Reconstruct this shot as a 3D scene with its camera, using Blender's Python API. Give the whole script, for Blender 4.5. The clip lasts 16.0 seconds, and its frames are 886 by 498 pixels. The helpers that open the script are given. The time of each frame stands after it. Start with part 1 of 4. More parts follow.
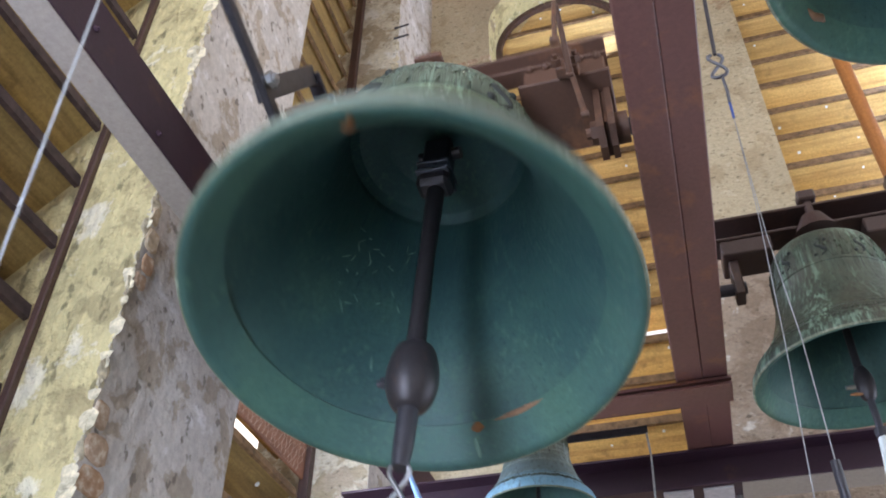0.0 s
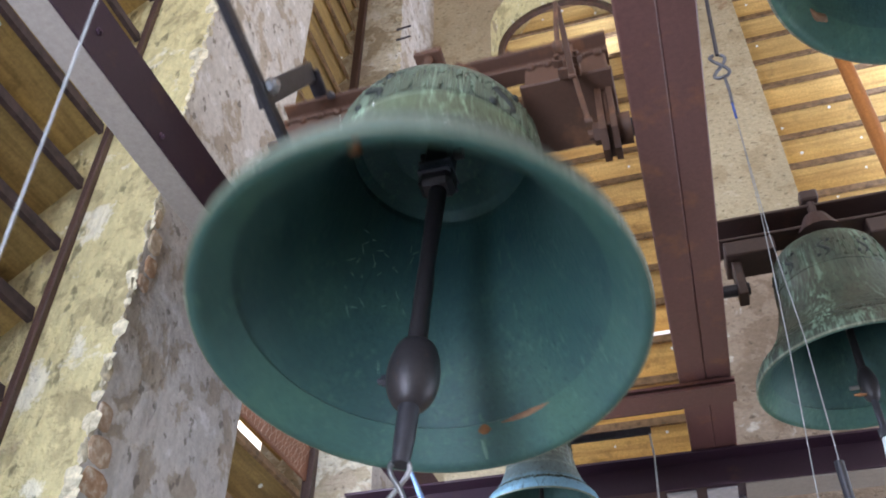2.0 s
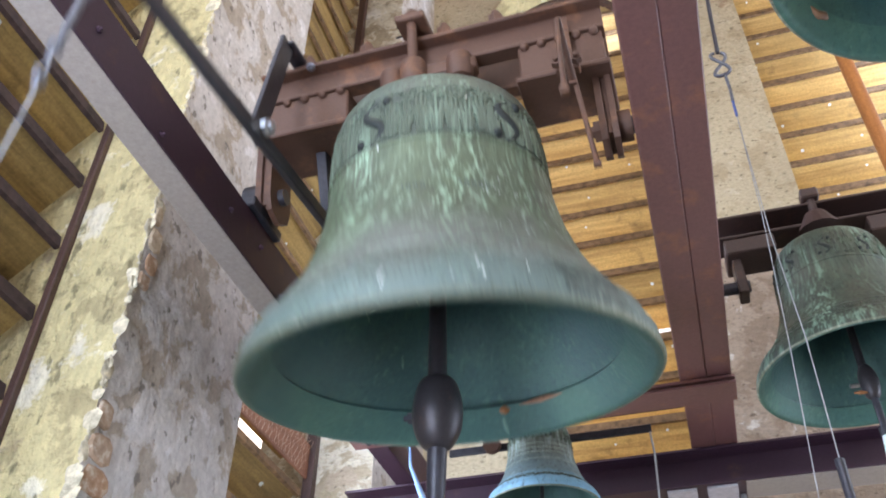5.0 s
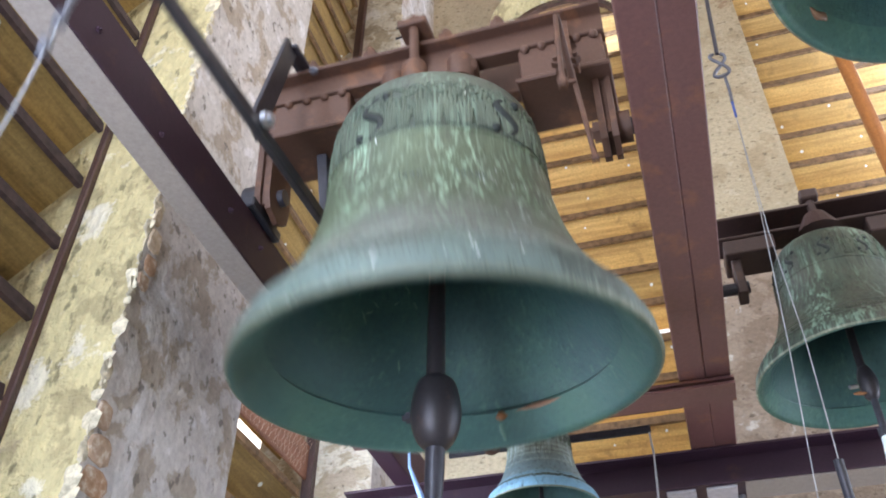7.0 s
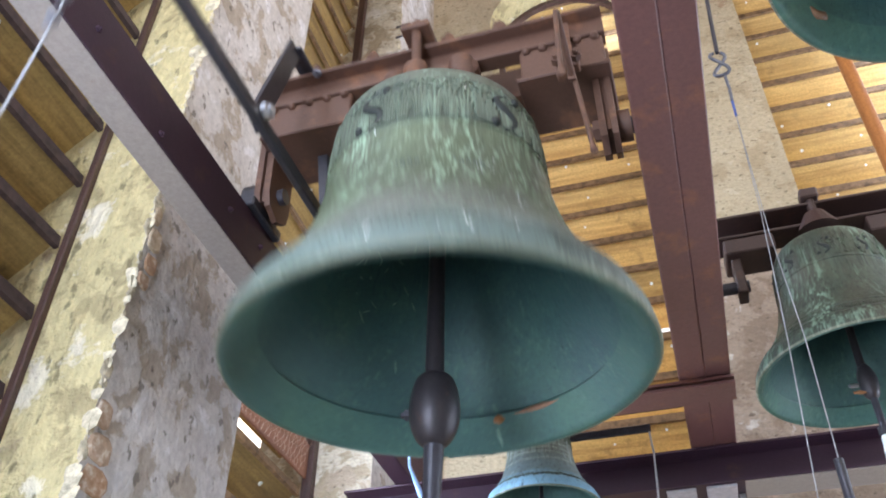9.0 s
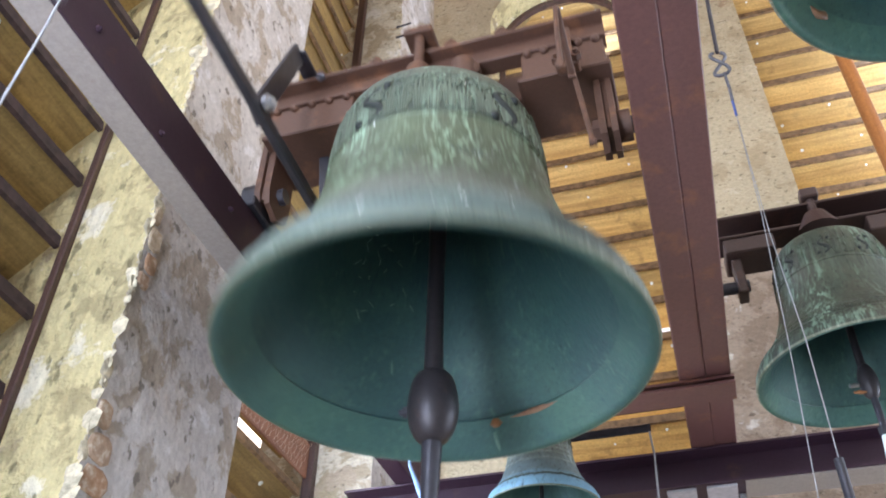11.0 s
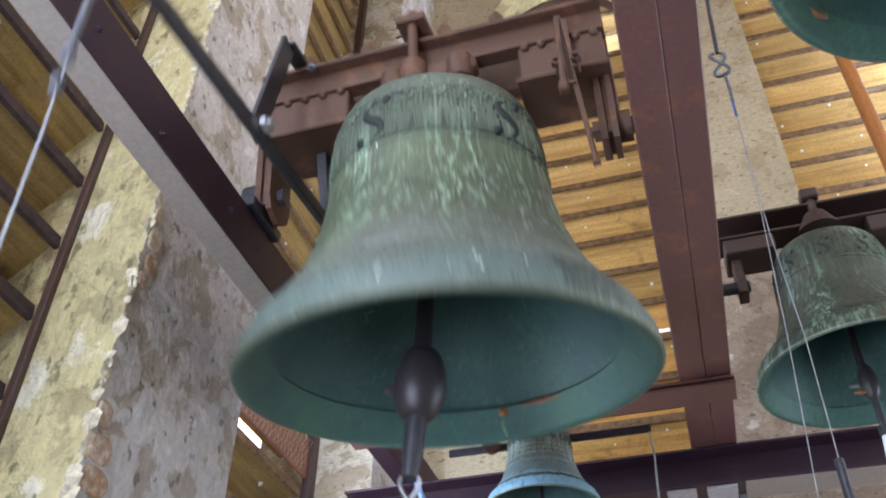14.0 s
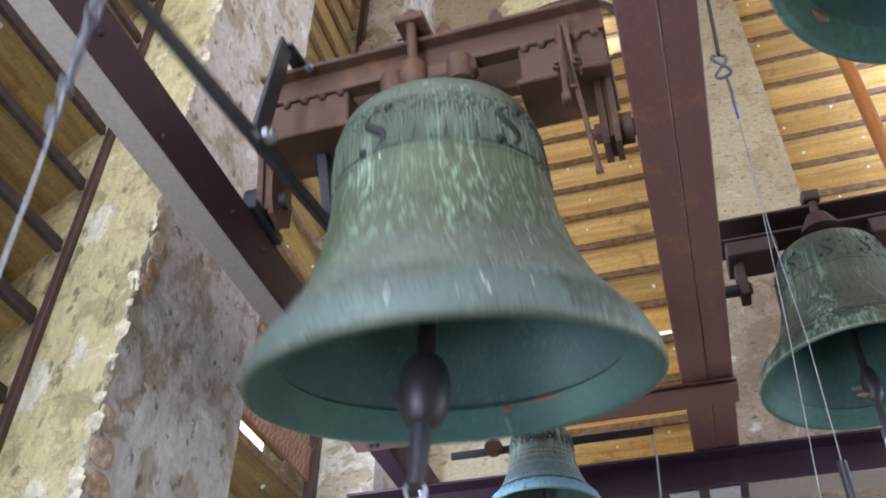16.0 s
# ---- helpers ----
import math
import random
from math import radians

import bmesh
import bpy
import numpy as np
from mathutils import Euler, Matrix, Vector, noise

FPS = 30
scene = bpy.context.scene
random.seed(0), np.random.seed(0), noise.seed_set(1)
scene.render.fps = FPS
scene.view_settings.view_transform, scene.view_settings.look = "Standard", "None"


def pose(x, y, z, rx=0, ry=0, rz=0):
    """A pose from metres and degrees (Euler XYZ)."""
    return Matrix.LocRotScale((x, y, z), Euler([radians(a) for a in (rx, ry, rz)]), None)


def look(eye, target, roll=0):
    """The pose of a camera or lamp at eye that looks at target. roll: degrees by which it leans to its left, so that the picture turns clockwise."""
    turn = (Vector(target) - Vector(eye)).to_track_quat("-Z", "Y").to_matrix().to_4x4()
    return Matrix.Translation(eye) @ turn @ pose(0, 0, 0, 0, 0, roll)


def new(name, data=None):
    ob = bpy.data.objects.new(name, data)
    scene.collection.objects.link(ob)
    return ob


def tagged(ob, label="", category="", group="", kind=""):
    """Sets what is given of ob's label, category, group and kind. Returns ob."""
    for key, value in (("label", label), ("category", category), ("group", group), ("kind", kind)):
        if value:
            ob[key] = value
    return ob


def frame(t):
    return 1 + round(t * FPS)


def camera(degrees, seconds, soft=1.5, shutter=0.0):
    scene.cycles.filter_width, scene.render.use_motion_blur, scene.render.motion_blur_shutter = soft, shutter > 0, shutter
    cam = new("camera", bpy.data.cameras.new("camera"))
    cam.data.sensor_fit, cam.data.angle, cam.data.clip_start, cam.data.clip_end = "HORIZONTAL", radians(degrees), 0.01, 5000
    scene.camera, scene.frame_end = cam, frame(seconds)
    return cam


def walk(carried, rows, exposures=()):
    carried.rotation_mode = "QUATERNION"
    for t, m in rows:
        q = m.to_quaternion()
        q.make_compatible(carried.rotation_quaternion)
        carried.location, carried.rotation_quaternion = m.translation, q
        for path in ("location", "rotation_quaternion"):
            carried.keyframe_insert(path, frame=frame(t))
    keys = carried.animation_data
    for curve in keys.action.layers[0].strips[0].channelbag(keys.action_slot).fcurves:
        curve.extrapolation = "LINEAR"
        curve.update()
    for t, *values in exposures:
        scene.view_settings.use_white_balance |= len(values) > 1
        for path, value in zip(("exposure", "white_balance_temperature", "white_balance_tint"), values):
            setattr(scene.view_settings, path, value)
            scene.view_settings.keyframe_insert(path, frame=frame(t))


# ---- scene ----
EYE = Vector((0.0, 0.0, 1.6))
VIEW = (-17.204, 39.676)
FOCAL = 1540.12 / 1568
cam = camera(53.957, 16.0, soft=1.9, shutter=0.85)
# small sway of the held camera: seconds, right and down, in thousandths of the picture's width
SWAY = ((0.0, -2.7, 1.4), (0.5, -2.7, 1.9), (1.0, -1.8, 2.7), (1.5, -0.8, 3.4), (2.0, 0.3, 2.8), (2.5, -0.5, 1.9),
        (3.0, -1.4, 0.3), (3.5, 0.0, 0.0), (4.0, 1.1, -0.5), (5.2, 0.6, 0.8), (6.5, 0.0, 1.7), (7.0, 0.0, 1.3), (7.5, -0.3, 1.1),
        (8.0, -0.9, 0.8), (8.5, -0.8, 1.3), (9.0, 0.0, 0.3), (10.2, 0.2, 0.1), (11.5, 0.3, 0.0), (12.0, 1.0, -0.8), (12.5, 0.8, -0.5),
        (13.0, 0.5, 0.3), (13.5, 0.8, -1.0), (14.0, 0.3, 0.5), (14.5, 1.1, 2.4), (15.0, 2.6, 3.4), (15.5, 2.3, 2.4), (16.0, 2.3, 3.3))


def view_row(dx, dy):
    yaw, pitch = radians(VIEW[0] - math.degrees(dx / 1000 / FOCAL) / math.cos(radians(VIEW[1]))), radians(VIEW[1] + math.degrees(dy / 1000 / FOCAL))
    ahead = Vector((math.sin(yaw) * math.cos(pitch), math.cos(yaw) * math.cos(pitch), math.sin(pitch)))
    return look(EYE, EYE + ahead, 0.658)


PERIOD, FAR = 2.04, 1.333
BASE_STOPS = 0.12
walk(cam, [(t, view_row(dx, dy)) for t, dx, dy in SWAY],
     [(i / 5, BASE_STOPS + 0.18 * math.cos(2 * math.pi * ((i / 5 - FAR) / PERIOD - 0.72))) for i in range(81)])

# ---- light ----
world = bpy.data.worlds.new("world")
scene.world = world
world.use_nodes = True
wt = world.node_tree
sky = wt.nodes.new("ShaderNodeTexSky")
sky.sky_type, sky.sun_disc, sky.sun_elevation, sky.sun_rotation = "NISHITA", False, radians(48), radians(326)
sky.dust_density, sky.air_density = 5.0, 0.8
wt.links.new(sky.outputs[0], wt.nodes["Background"].inputs[0])
wt.nodes["Background"].inputs[1].default_value = 0.15
sun = new("sun", bpy.data.lights.new("sun", "SUN"))
sun.data.energy, sun.data.angle, sun.data.color = 5.0, radians(0.5), (1.0, 0.94, 0.84)
sun.matrix_world = look((-6, 9, 12), (0, 0, 0))


def window_light(name, at, toward, w, h, watts, colour=(0.93, 0.96, 1.0)):
    lamp = new(name, bpy.data.lights.new(name, "AREA"))
    lamp.data.shape, lamp.data.size, lamp.data.size_y, lamp.data.energy, lamp.data.color = "RECTANGLE", w, h, watts, colour
    lamp.matrix_world = look(at, toward)
    return lamp


# plan of the bell chamber
XW, XE, YS, YN = -1.30, 2.40, -0.55, 3.88
THICK, TOP = 0.55, 8.4
W_OPEN = ((0.34, 1.48), (2.10, 3.21))
N_OPEN = ((-0.85, 0.14), (0.838, 1.83))
SPRING, SILL = 7.06, 1.75
SKY, HAZE = (0.66, 0.78, 1.0), (0.93, 0.92, 0.93)
# south and east lamps are added fill, set in openings out of view
window_light("sky_light_south", (-1.0, YS - 0.1, 2.35), (-0.5, 1.5, 2.9), 0.6, 2.0, 74, SKY)
window_light("sky_light_south", (-0.95, YS - 0.1, 4.6), (0.0, 3, 5.0), 0.6, 2.2, 24, HAZE)
window_light("sky_light_south", (1.3, YS - 0.1, 4.9), (1.0, 3, 5.0), 0.95, 3.8, 43, HAZE)
window_light("sky_light_east", (XE + 0.1, 0.9, 4.9), (0, 0.9, 4.7), 1.05, 3.6, 22, HAZE)
window_light("sky_light_east", (XE + 0.1, 2.65, 4.9), (0, 2.65, 4.8), 1.05, 3.0, 27, HAZE)
window_light("sky_light_east", (XE + 0.1, 2.65, 2.6), (-1.3, 1.9, 2.7), 1.05, 1.6, 42, SKY)
window_light("sky_light_west", (-1.44, 0.42, 3.5), (-0.8, 1.5, 3.3), 0.24, 3.6, 14, SKY)
window_light("sky_light_west", (-1.46, 2.14, 3.4), (-0.3, 2.8, 3.4), 0.20, 3.4, 70, SKY)
window_light("sky_light_north", (0.10, 4.0, 6.9), (-0.6, 4.06, 7.6), 0.14, 1.0, 14, SKY)
window_light("sky_light_north", (1.80, 4.0, 5.2), (0.85, 4.28, 5.2), 0.14, 3.6, 36, SKY)


# ---- materials ----
def mat(name, build, rough=0.7, metal=0.0):
    m = bpy.data.materials.new(name)
    m.use_nodes = True
    nt = m.node_tree
    b = nt.nodes["Principled BSDF"]
    b.inputs["Roughness"].default_value, b.inputs["Metallic"].default_value = rough, metal
    build(nt, b)
    return m


def coords(nt, scale=(1, 1, 1)):
    tc, mp = nt.nodes.new("ShaderNodeTexCoord"), nt.nodes.new("ShaderNodeMapping")
    mp.inputs["Scale"].default_value = scale
    nt.links.new(tc.outputs["Object"], mp.inputs[0])
    return mp.outputs[0]


def noise_tex(nt, vec, scale, detail=6, rough=0.6, dist=0.0):
    n = nt.nodes.new("ShaderNodeTexNoise")
    n.inputs["Scale"].default_value, n.inputs["Detail"].default_value = scale, detail
    n.inputs["Roughness"].default_value, n.inputs["Distortion"].default_value = rough, dist
    nt.links.new(vec, n.inputs["Vector"])
    return n.outputs["Fac"]


def ramp(nt, fac, stops):
    r = nt.nodes.new("ShaderNodeValToRGB")
    el = r.color_ramp.elements
    while len(el) < len(stops):
        el.new(0.5)
    for e, (p, c) in zip(el, stops):
        e.position, e.color = p, (*c, 1)
    nt.links.new(fac, r.inputs[0])
    return r.outputs[0]


def mix(nt, fac, a, b, kind="MIX"):
    m = nt.nodes.new("ShaderNodeMix")
    m.data_type, m.blend_type = "RGBA", kind
    for sock, v in ((m.inputs[0], fac), (m.inputs[6], a), (m.inputs[7], b)):
        if isinstance(v, bpy.types.NodeSocket):
            nt.links.new(v, sock)
        else:
            sock.default_value = v if isinstance(v, float) else (*v, 1)
    return m.outputs[2]


def bump(nt, b, height, strength, distance=0.01):
    n = nt.nodes.new("ShaderNodeBump")
    n.inputs["Strength"].default_value, n.inputs["Distance"].default_value = strength, distance
    nt.links.new(height, n.inputs["Height"])
    nt.links.new(n.outputs[0], b.inputs["Normal"])


def tinted(nt, col, amount):
    """Each piece a little lighter or darker than the next."""
    oi = nt.nodes.new("ShaderNodeObjectInfo")
    lo, hi = (1 - amount,) * 3, (1 + amount,) * 3
    return mix(nt, 1.0, col, ramp(nt, oi.outputs["Random"], ((0, lo), (1, hi))), "MULTIPLY")


def patina(base, streak, dark, light, streak_lo=0.52, low=None, cover=0.46, low_at=(-0.58, -0.44), grey=None, mid=(0.17, 0.162, 0.145)):
    """Verdigris: blotched tone, long soft runs gathered where the rain ran, fine pits; low: the tone near the lip."""
    def build(nt, b):
        v = coords(nt)
        broad = noise_tex(nt, v, 2.6, 7, 0.66, 0.3)
        blotch = noise_tex(nt, coords(nt, (1, 1, 0.6)), 6.0, 6, 0.65, 0.4)
        fine = noise_tex(nt, v, 70, 6, 0.7)
        place = noise_tex(nt, coords(nt, (9, 9, 2.2)), 1.0, 4, 0.6)
        run = noise_tex(nt, coords(nt, (88, 88, 4.2)), 1.0, 2, 0.5, 0.25)
        hair = noise_tex(nt, coords(nt, (190, 190, 7)), 1.0, 3, 0.6, 0.2)
        run2 = noise_tex(nt, coords(nt, (120, 120, 7)), 1.0, 4, 0.62)
        c = ramp(nt, broad, ((0.30, dark), (0.52, base), (0.74, light)))
        if grey:
            c = mix(nt, ramp(nt, blotch, ((0.46, (0, 0, 0)), (0.66, (0.8,) * 3))), c, grey)
        runs = mix(nt, 1.0, ramp(nt, run, ((streak_lo - 0.06, (0, 0, 0)), (streak_lo + 0.13, (0.95,) * 3))), ramp(nt, place, ((cover - 0.04, (0.06,) * 3), (cover + 0.16, (1, 1, 1)))), "MULTIPLY")
        hairs = mix(nt, 1.0, ramp(nt, hair, ((0.56, (0, 0, 0)), (0.72, (0.6,) * 3))), ramp(nt, place, ((cover - 0.12, (0.25,) * 3), (cover + 0.1, (1, 1, 1)))), "MULTIPLY")
        if low:
            sep = nt.nodes.new("ShaderNodeSeparateXYZ")
            nt.links.new(v, sep.inputs[0])
            wav = nt.nodes.new("ShaderNodeMath")
            wav.operation = "MULTIPLY_ADD"
            nt.links.new(blotch, wav.inputs[0])
            wav.inputs[1].default_value = 0.25 * low_at[0]
            nt.links.new(sep.outputs[2], wav.inputs[2])
            rng_ = nt.nodes.new("ShaderNodeMapRange")
            rng_.inputs[1].default_value, rng_.inputs[2].default_value = low_at
            rng_.inputs[3].default_value, rng_.inputs[4].default_value = 1.0, 0.0
            nt.links.new(wav.outputs[0], rng_.inputs[0])
            zone = ramp(nt, rng_.outputs[0], ((0.0, mid), (0.60, mid), (0.85, low)))
            zone = mix(nt, 1.0, zone, ramp(nt, broad, ((0.3, (0.75,) * 3), (0.7, (1.2,) * 3))), "MULTIPLY")
            there = ramp(nt, rng_.outputs[0], ((0.0, (0, 0, 0)), (0.45, (0.85,) * 3), (1.0, (0.95,) * 3)))
            c = mix(nt, there, c, zone)
            runs = mix(nt, there, runs, mix(nt, 1.0, runs, (0.22,) * 3, "MULTIPLY"))
        c = mix(nt, runs, c, streak)
        c = mix(nt, hairs, c, tuple(0.55 * p + 0.45 * q for p, q in zip(streak, base)))
        c = mix(nt, ramp(nt, run2, ((0.30, (0.75,) * 3), (0.44, (0, 0, 0)))), c, dark)
        c = mix(nt, 0.4, c, ramp(nt, fine, ((0.3, (0.5,) * 3), (0.7, (1.25,) * 3))), "MULTIPLY")
        nt.links.new(c, b.inputs["Base Color"])
        nt.links.new(ramp(nt, fine, ((0.3, (0.36,) * 3), (0.7, (0.66,) * 3))), b.inputs["Roughness"])
        b.inputs["Metallic"].default_value = 0.12
        h = nt.nodes.new("ShaderNodeMath")
        h.operation = "MULTIPLY_ADD"
        nt.links.new(run, h.inputs[0])
        h.inputs[1].default_value = 0.8
        nt.links.new(fine, h.inputs[2])
        bump(nt, b, h.outputs[0], 0.35, 0.005)
    return build


def plaster(base, dark, brick, patch, brick_at=0.66, lump=0.9, edge=0.03, stretch=1.0, lo=0.42, hi=0.585):
    """Old plaster: coats that have peeled in patches with ragged edges, pits and trowel marks."""
    def build(nt, b):
        v = coords(nt)
        broad, mid = noise_tex(nt, v, 2.4, 7, 0.62, 0.4), noise_tex(nt, v, 6.5, 7, 0.62, 0.2)
        tone, fine = noise_tex(nt, v, 1.1, 3, 0.5), noise_tex(nt, coords(nt, (1, 1, stretch)), 42, 5, 0.62)
        pits = noise_tex(nt, coords(nt, (1, 1, stretch)), 24, 4, 0.55)
        c = mix(nt, ramp(nt, mid, ((lo, (0, 0, 0)), (lo + edge, (1, 1, 1)))), dark, base)
        c = mix(nt, ramp(nt, mid, ((hi, (0, 0, 0)), (hi + edge, (1, 1, 1)))), c, patch)
        c = mix(nt, ramp(nt, broad, ((brick_at, (0, 0, 0)), (brick_at + 0.03, (1, 1, 1)))), c, brick)
        c = mix(nt, 1.0, c, ramp(nt, tone, ((0.3, (0.82, 0.80, 0.78)), (0.7, (1.12, 1.12, 1.12)))), "MULTIPLY")
        c = mix(nt, 1.0, c, ramp(nt, fine, ((0.3, (0.80,) * 3), (0.65, (1.08,) * 3))), "MULTIPLY")
        c = mix(nt, ramp(nt, pits, ((0.33, (0.8,) * 3), (0.39, (0, 0, 0)))), c, tuple(0.4 * x for x in dark))
        nt.links.new(c, b.inputs["Base Color"])
        add = nt.nodes.new("ShaderNodeMath")
        add.operation = "MULTIPLY_ADD"
        nt.links.new(mid, add.inputs[0])
        add.inputs[1].default_value = 2.6
        nt.links.new(pits, add.inputs[2])
        bump(nt, b, add.outputs[0], lump, 0.02)
    return build


def painted_steel(base, rust, rust_at=0.6):
    def build(nt, b):
        v = coords(nt)
        big, fine = noise_tex(nt, v, 9, 6, 0.65), noise_tex(nt, v, 90, 5, 0.7)
        c = mix(nt, ramp(nt, big, ((rust_at, (0, 0, 0)), (rust_at + 0.12, (1, 1, 1)))), base, rust)
        c = mix(nt, 0.5, c, ramp(nt, fine, ((0.3, (0.7,) * 3), (0.7, (1.2,) * 3))), "MULTIPLY")
        nt.links.new(c, b.inputs["Base Color"])
        bump(nt, b, fine, 0.25, 0.004)
    return build


def wood(dark, light, along="x"):
    def build(nt, b):
        sc = {"x": (1.5, 26, 26), "y": (26, 1.5, 26), "z": (26, 26, 1.5)}[along]
        grain, stain = noise_tex(nt, coords(nt, sc), 1.0, 6, 0.65, 0.5), noise_tex(nt, coords(nt), 5.5, 5, 0.6)
        c = ramp(nt, grain, ((0.3, dark), (0.62, light)))
        c = mix(nt, ramp(nt, stain, ((0.62, (0, 0, 0)), (0.74, (0.75,) * 3))), c, tuple(0.45 * d for d in dark))
        rough_saw = noise_tex(nt, coords(nt), 85, 4, 0.7)
        c = mix(nt, 0.55, c, ramp(nt, rough_saw, ((0.32, (0.62,) * 3), (0.66, (1.22,) * 3))), "MULTIPLY")
        nt.links.new(tinted(nt, c, 0.16), b.inputs["Base Color"])
        bump(nt, b, rough_saw, 0.4, 0.006)
    return build


def plain(col, var=0.25, scale=40):
    def build(nt, b):
        n = noise_tex(nt, coords(nt), scale, 5, 0.65)
        c = mix(nt, 1.0, col, ramp(nt, n, ((0.3, (1 - var,) * 3), (0.7, (1 + var,) * 3))), "MULTIPLY")
        nt.links.new(c, b.inputs["Base Color"])
        bump(nt, b, n, 0.15, 0.003)
    return build


def fired_clay(nt, b):
    oi = nt.nodes.new("ShaderNodeObjectInfo")
    n = noise_tex(nt, coords(nt), 38, 6, 0.65)
    c = ramp(nt, oi.outputs["Random"], ((0.0, (0.46, 0.27, 0.16)), (0.5, (0.49, 0.35, 0.25)), (1.0, (0.57, 0.45, 0.31))))
    c = mix(nt, ramp(nt, n, ((0.50, (0, 0, 0)), (0.64, (0.8,) * 3))), c, (0.56, 0.49, 0.40))
    c = mix(nt, 1.0, c, ramp(nt, n, ((0.3, (0.65,) * 3), (0.7, (1.25,) * 3))), "MULTIPLY")
    nt.links.new(c, b.inputs["Base Color"])
    bump(nt, b, n, 0.6, 0.008)


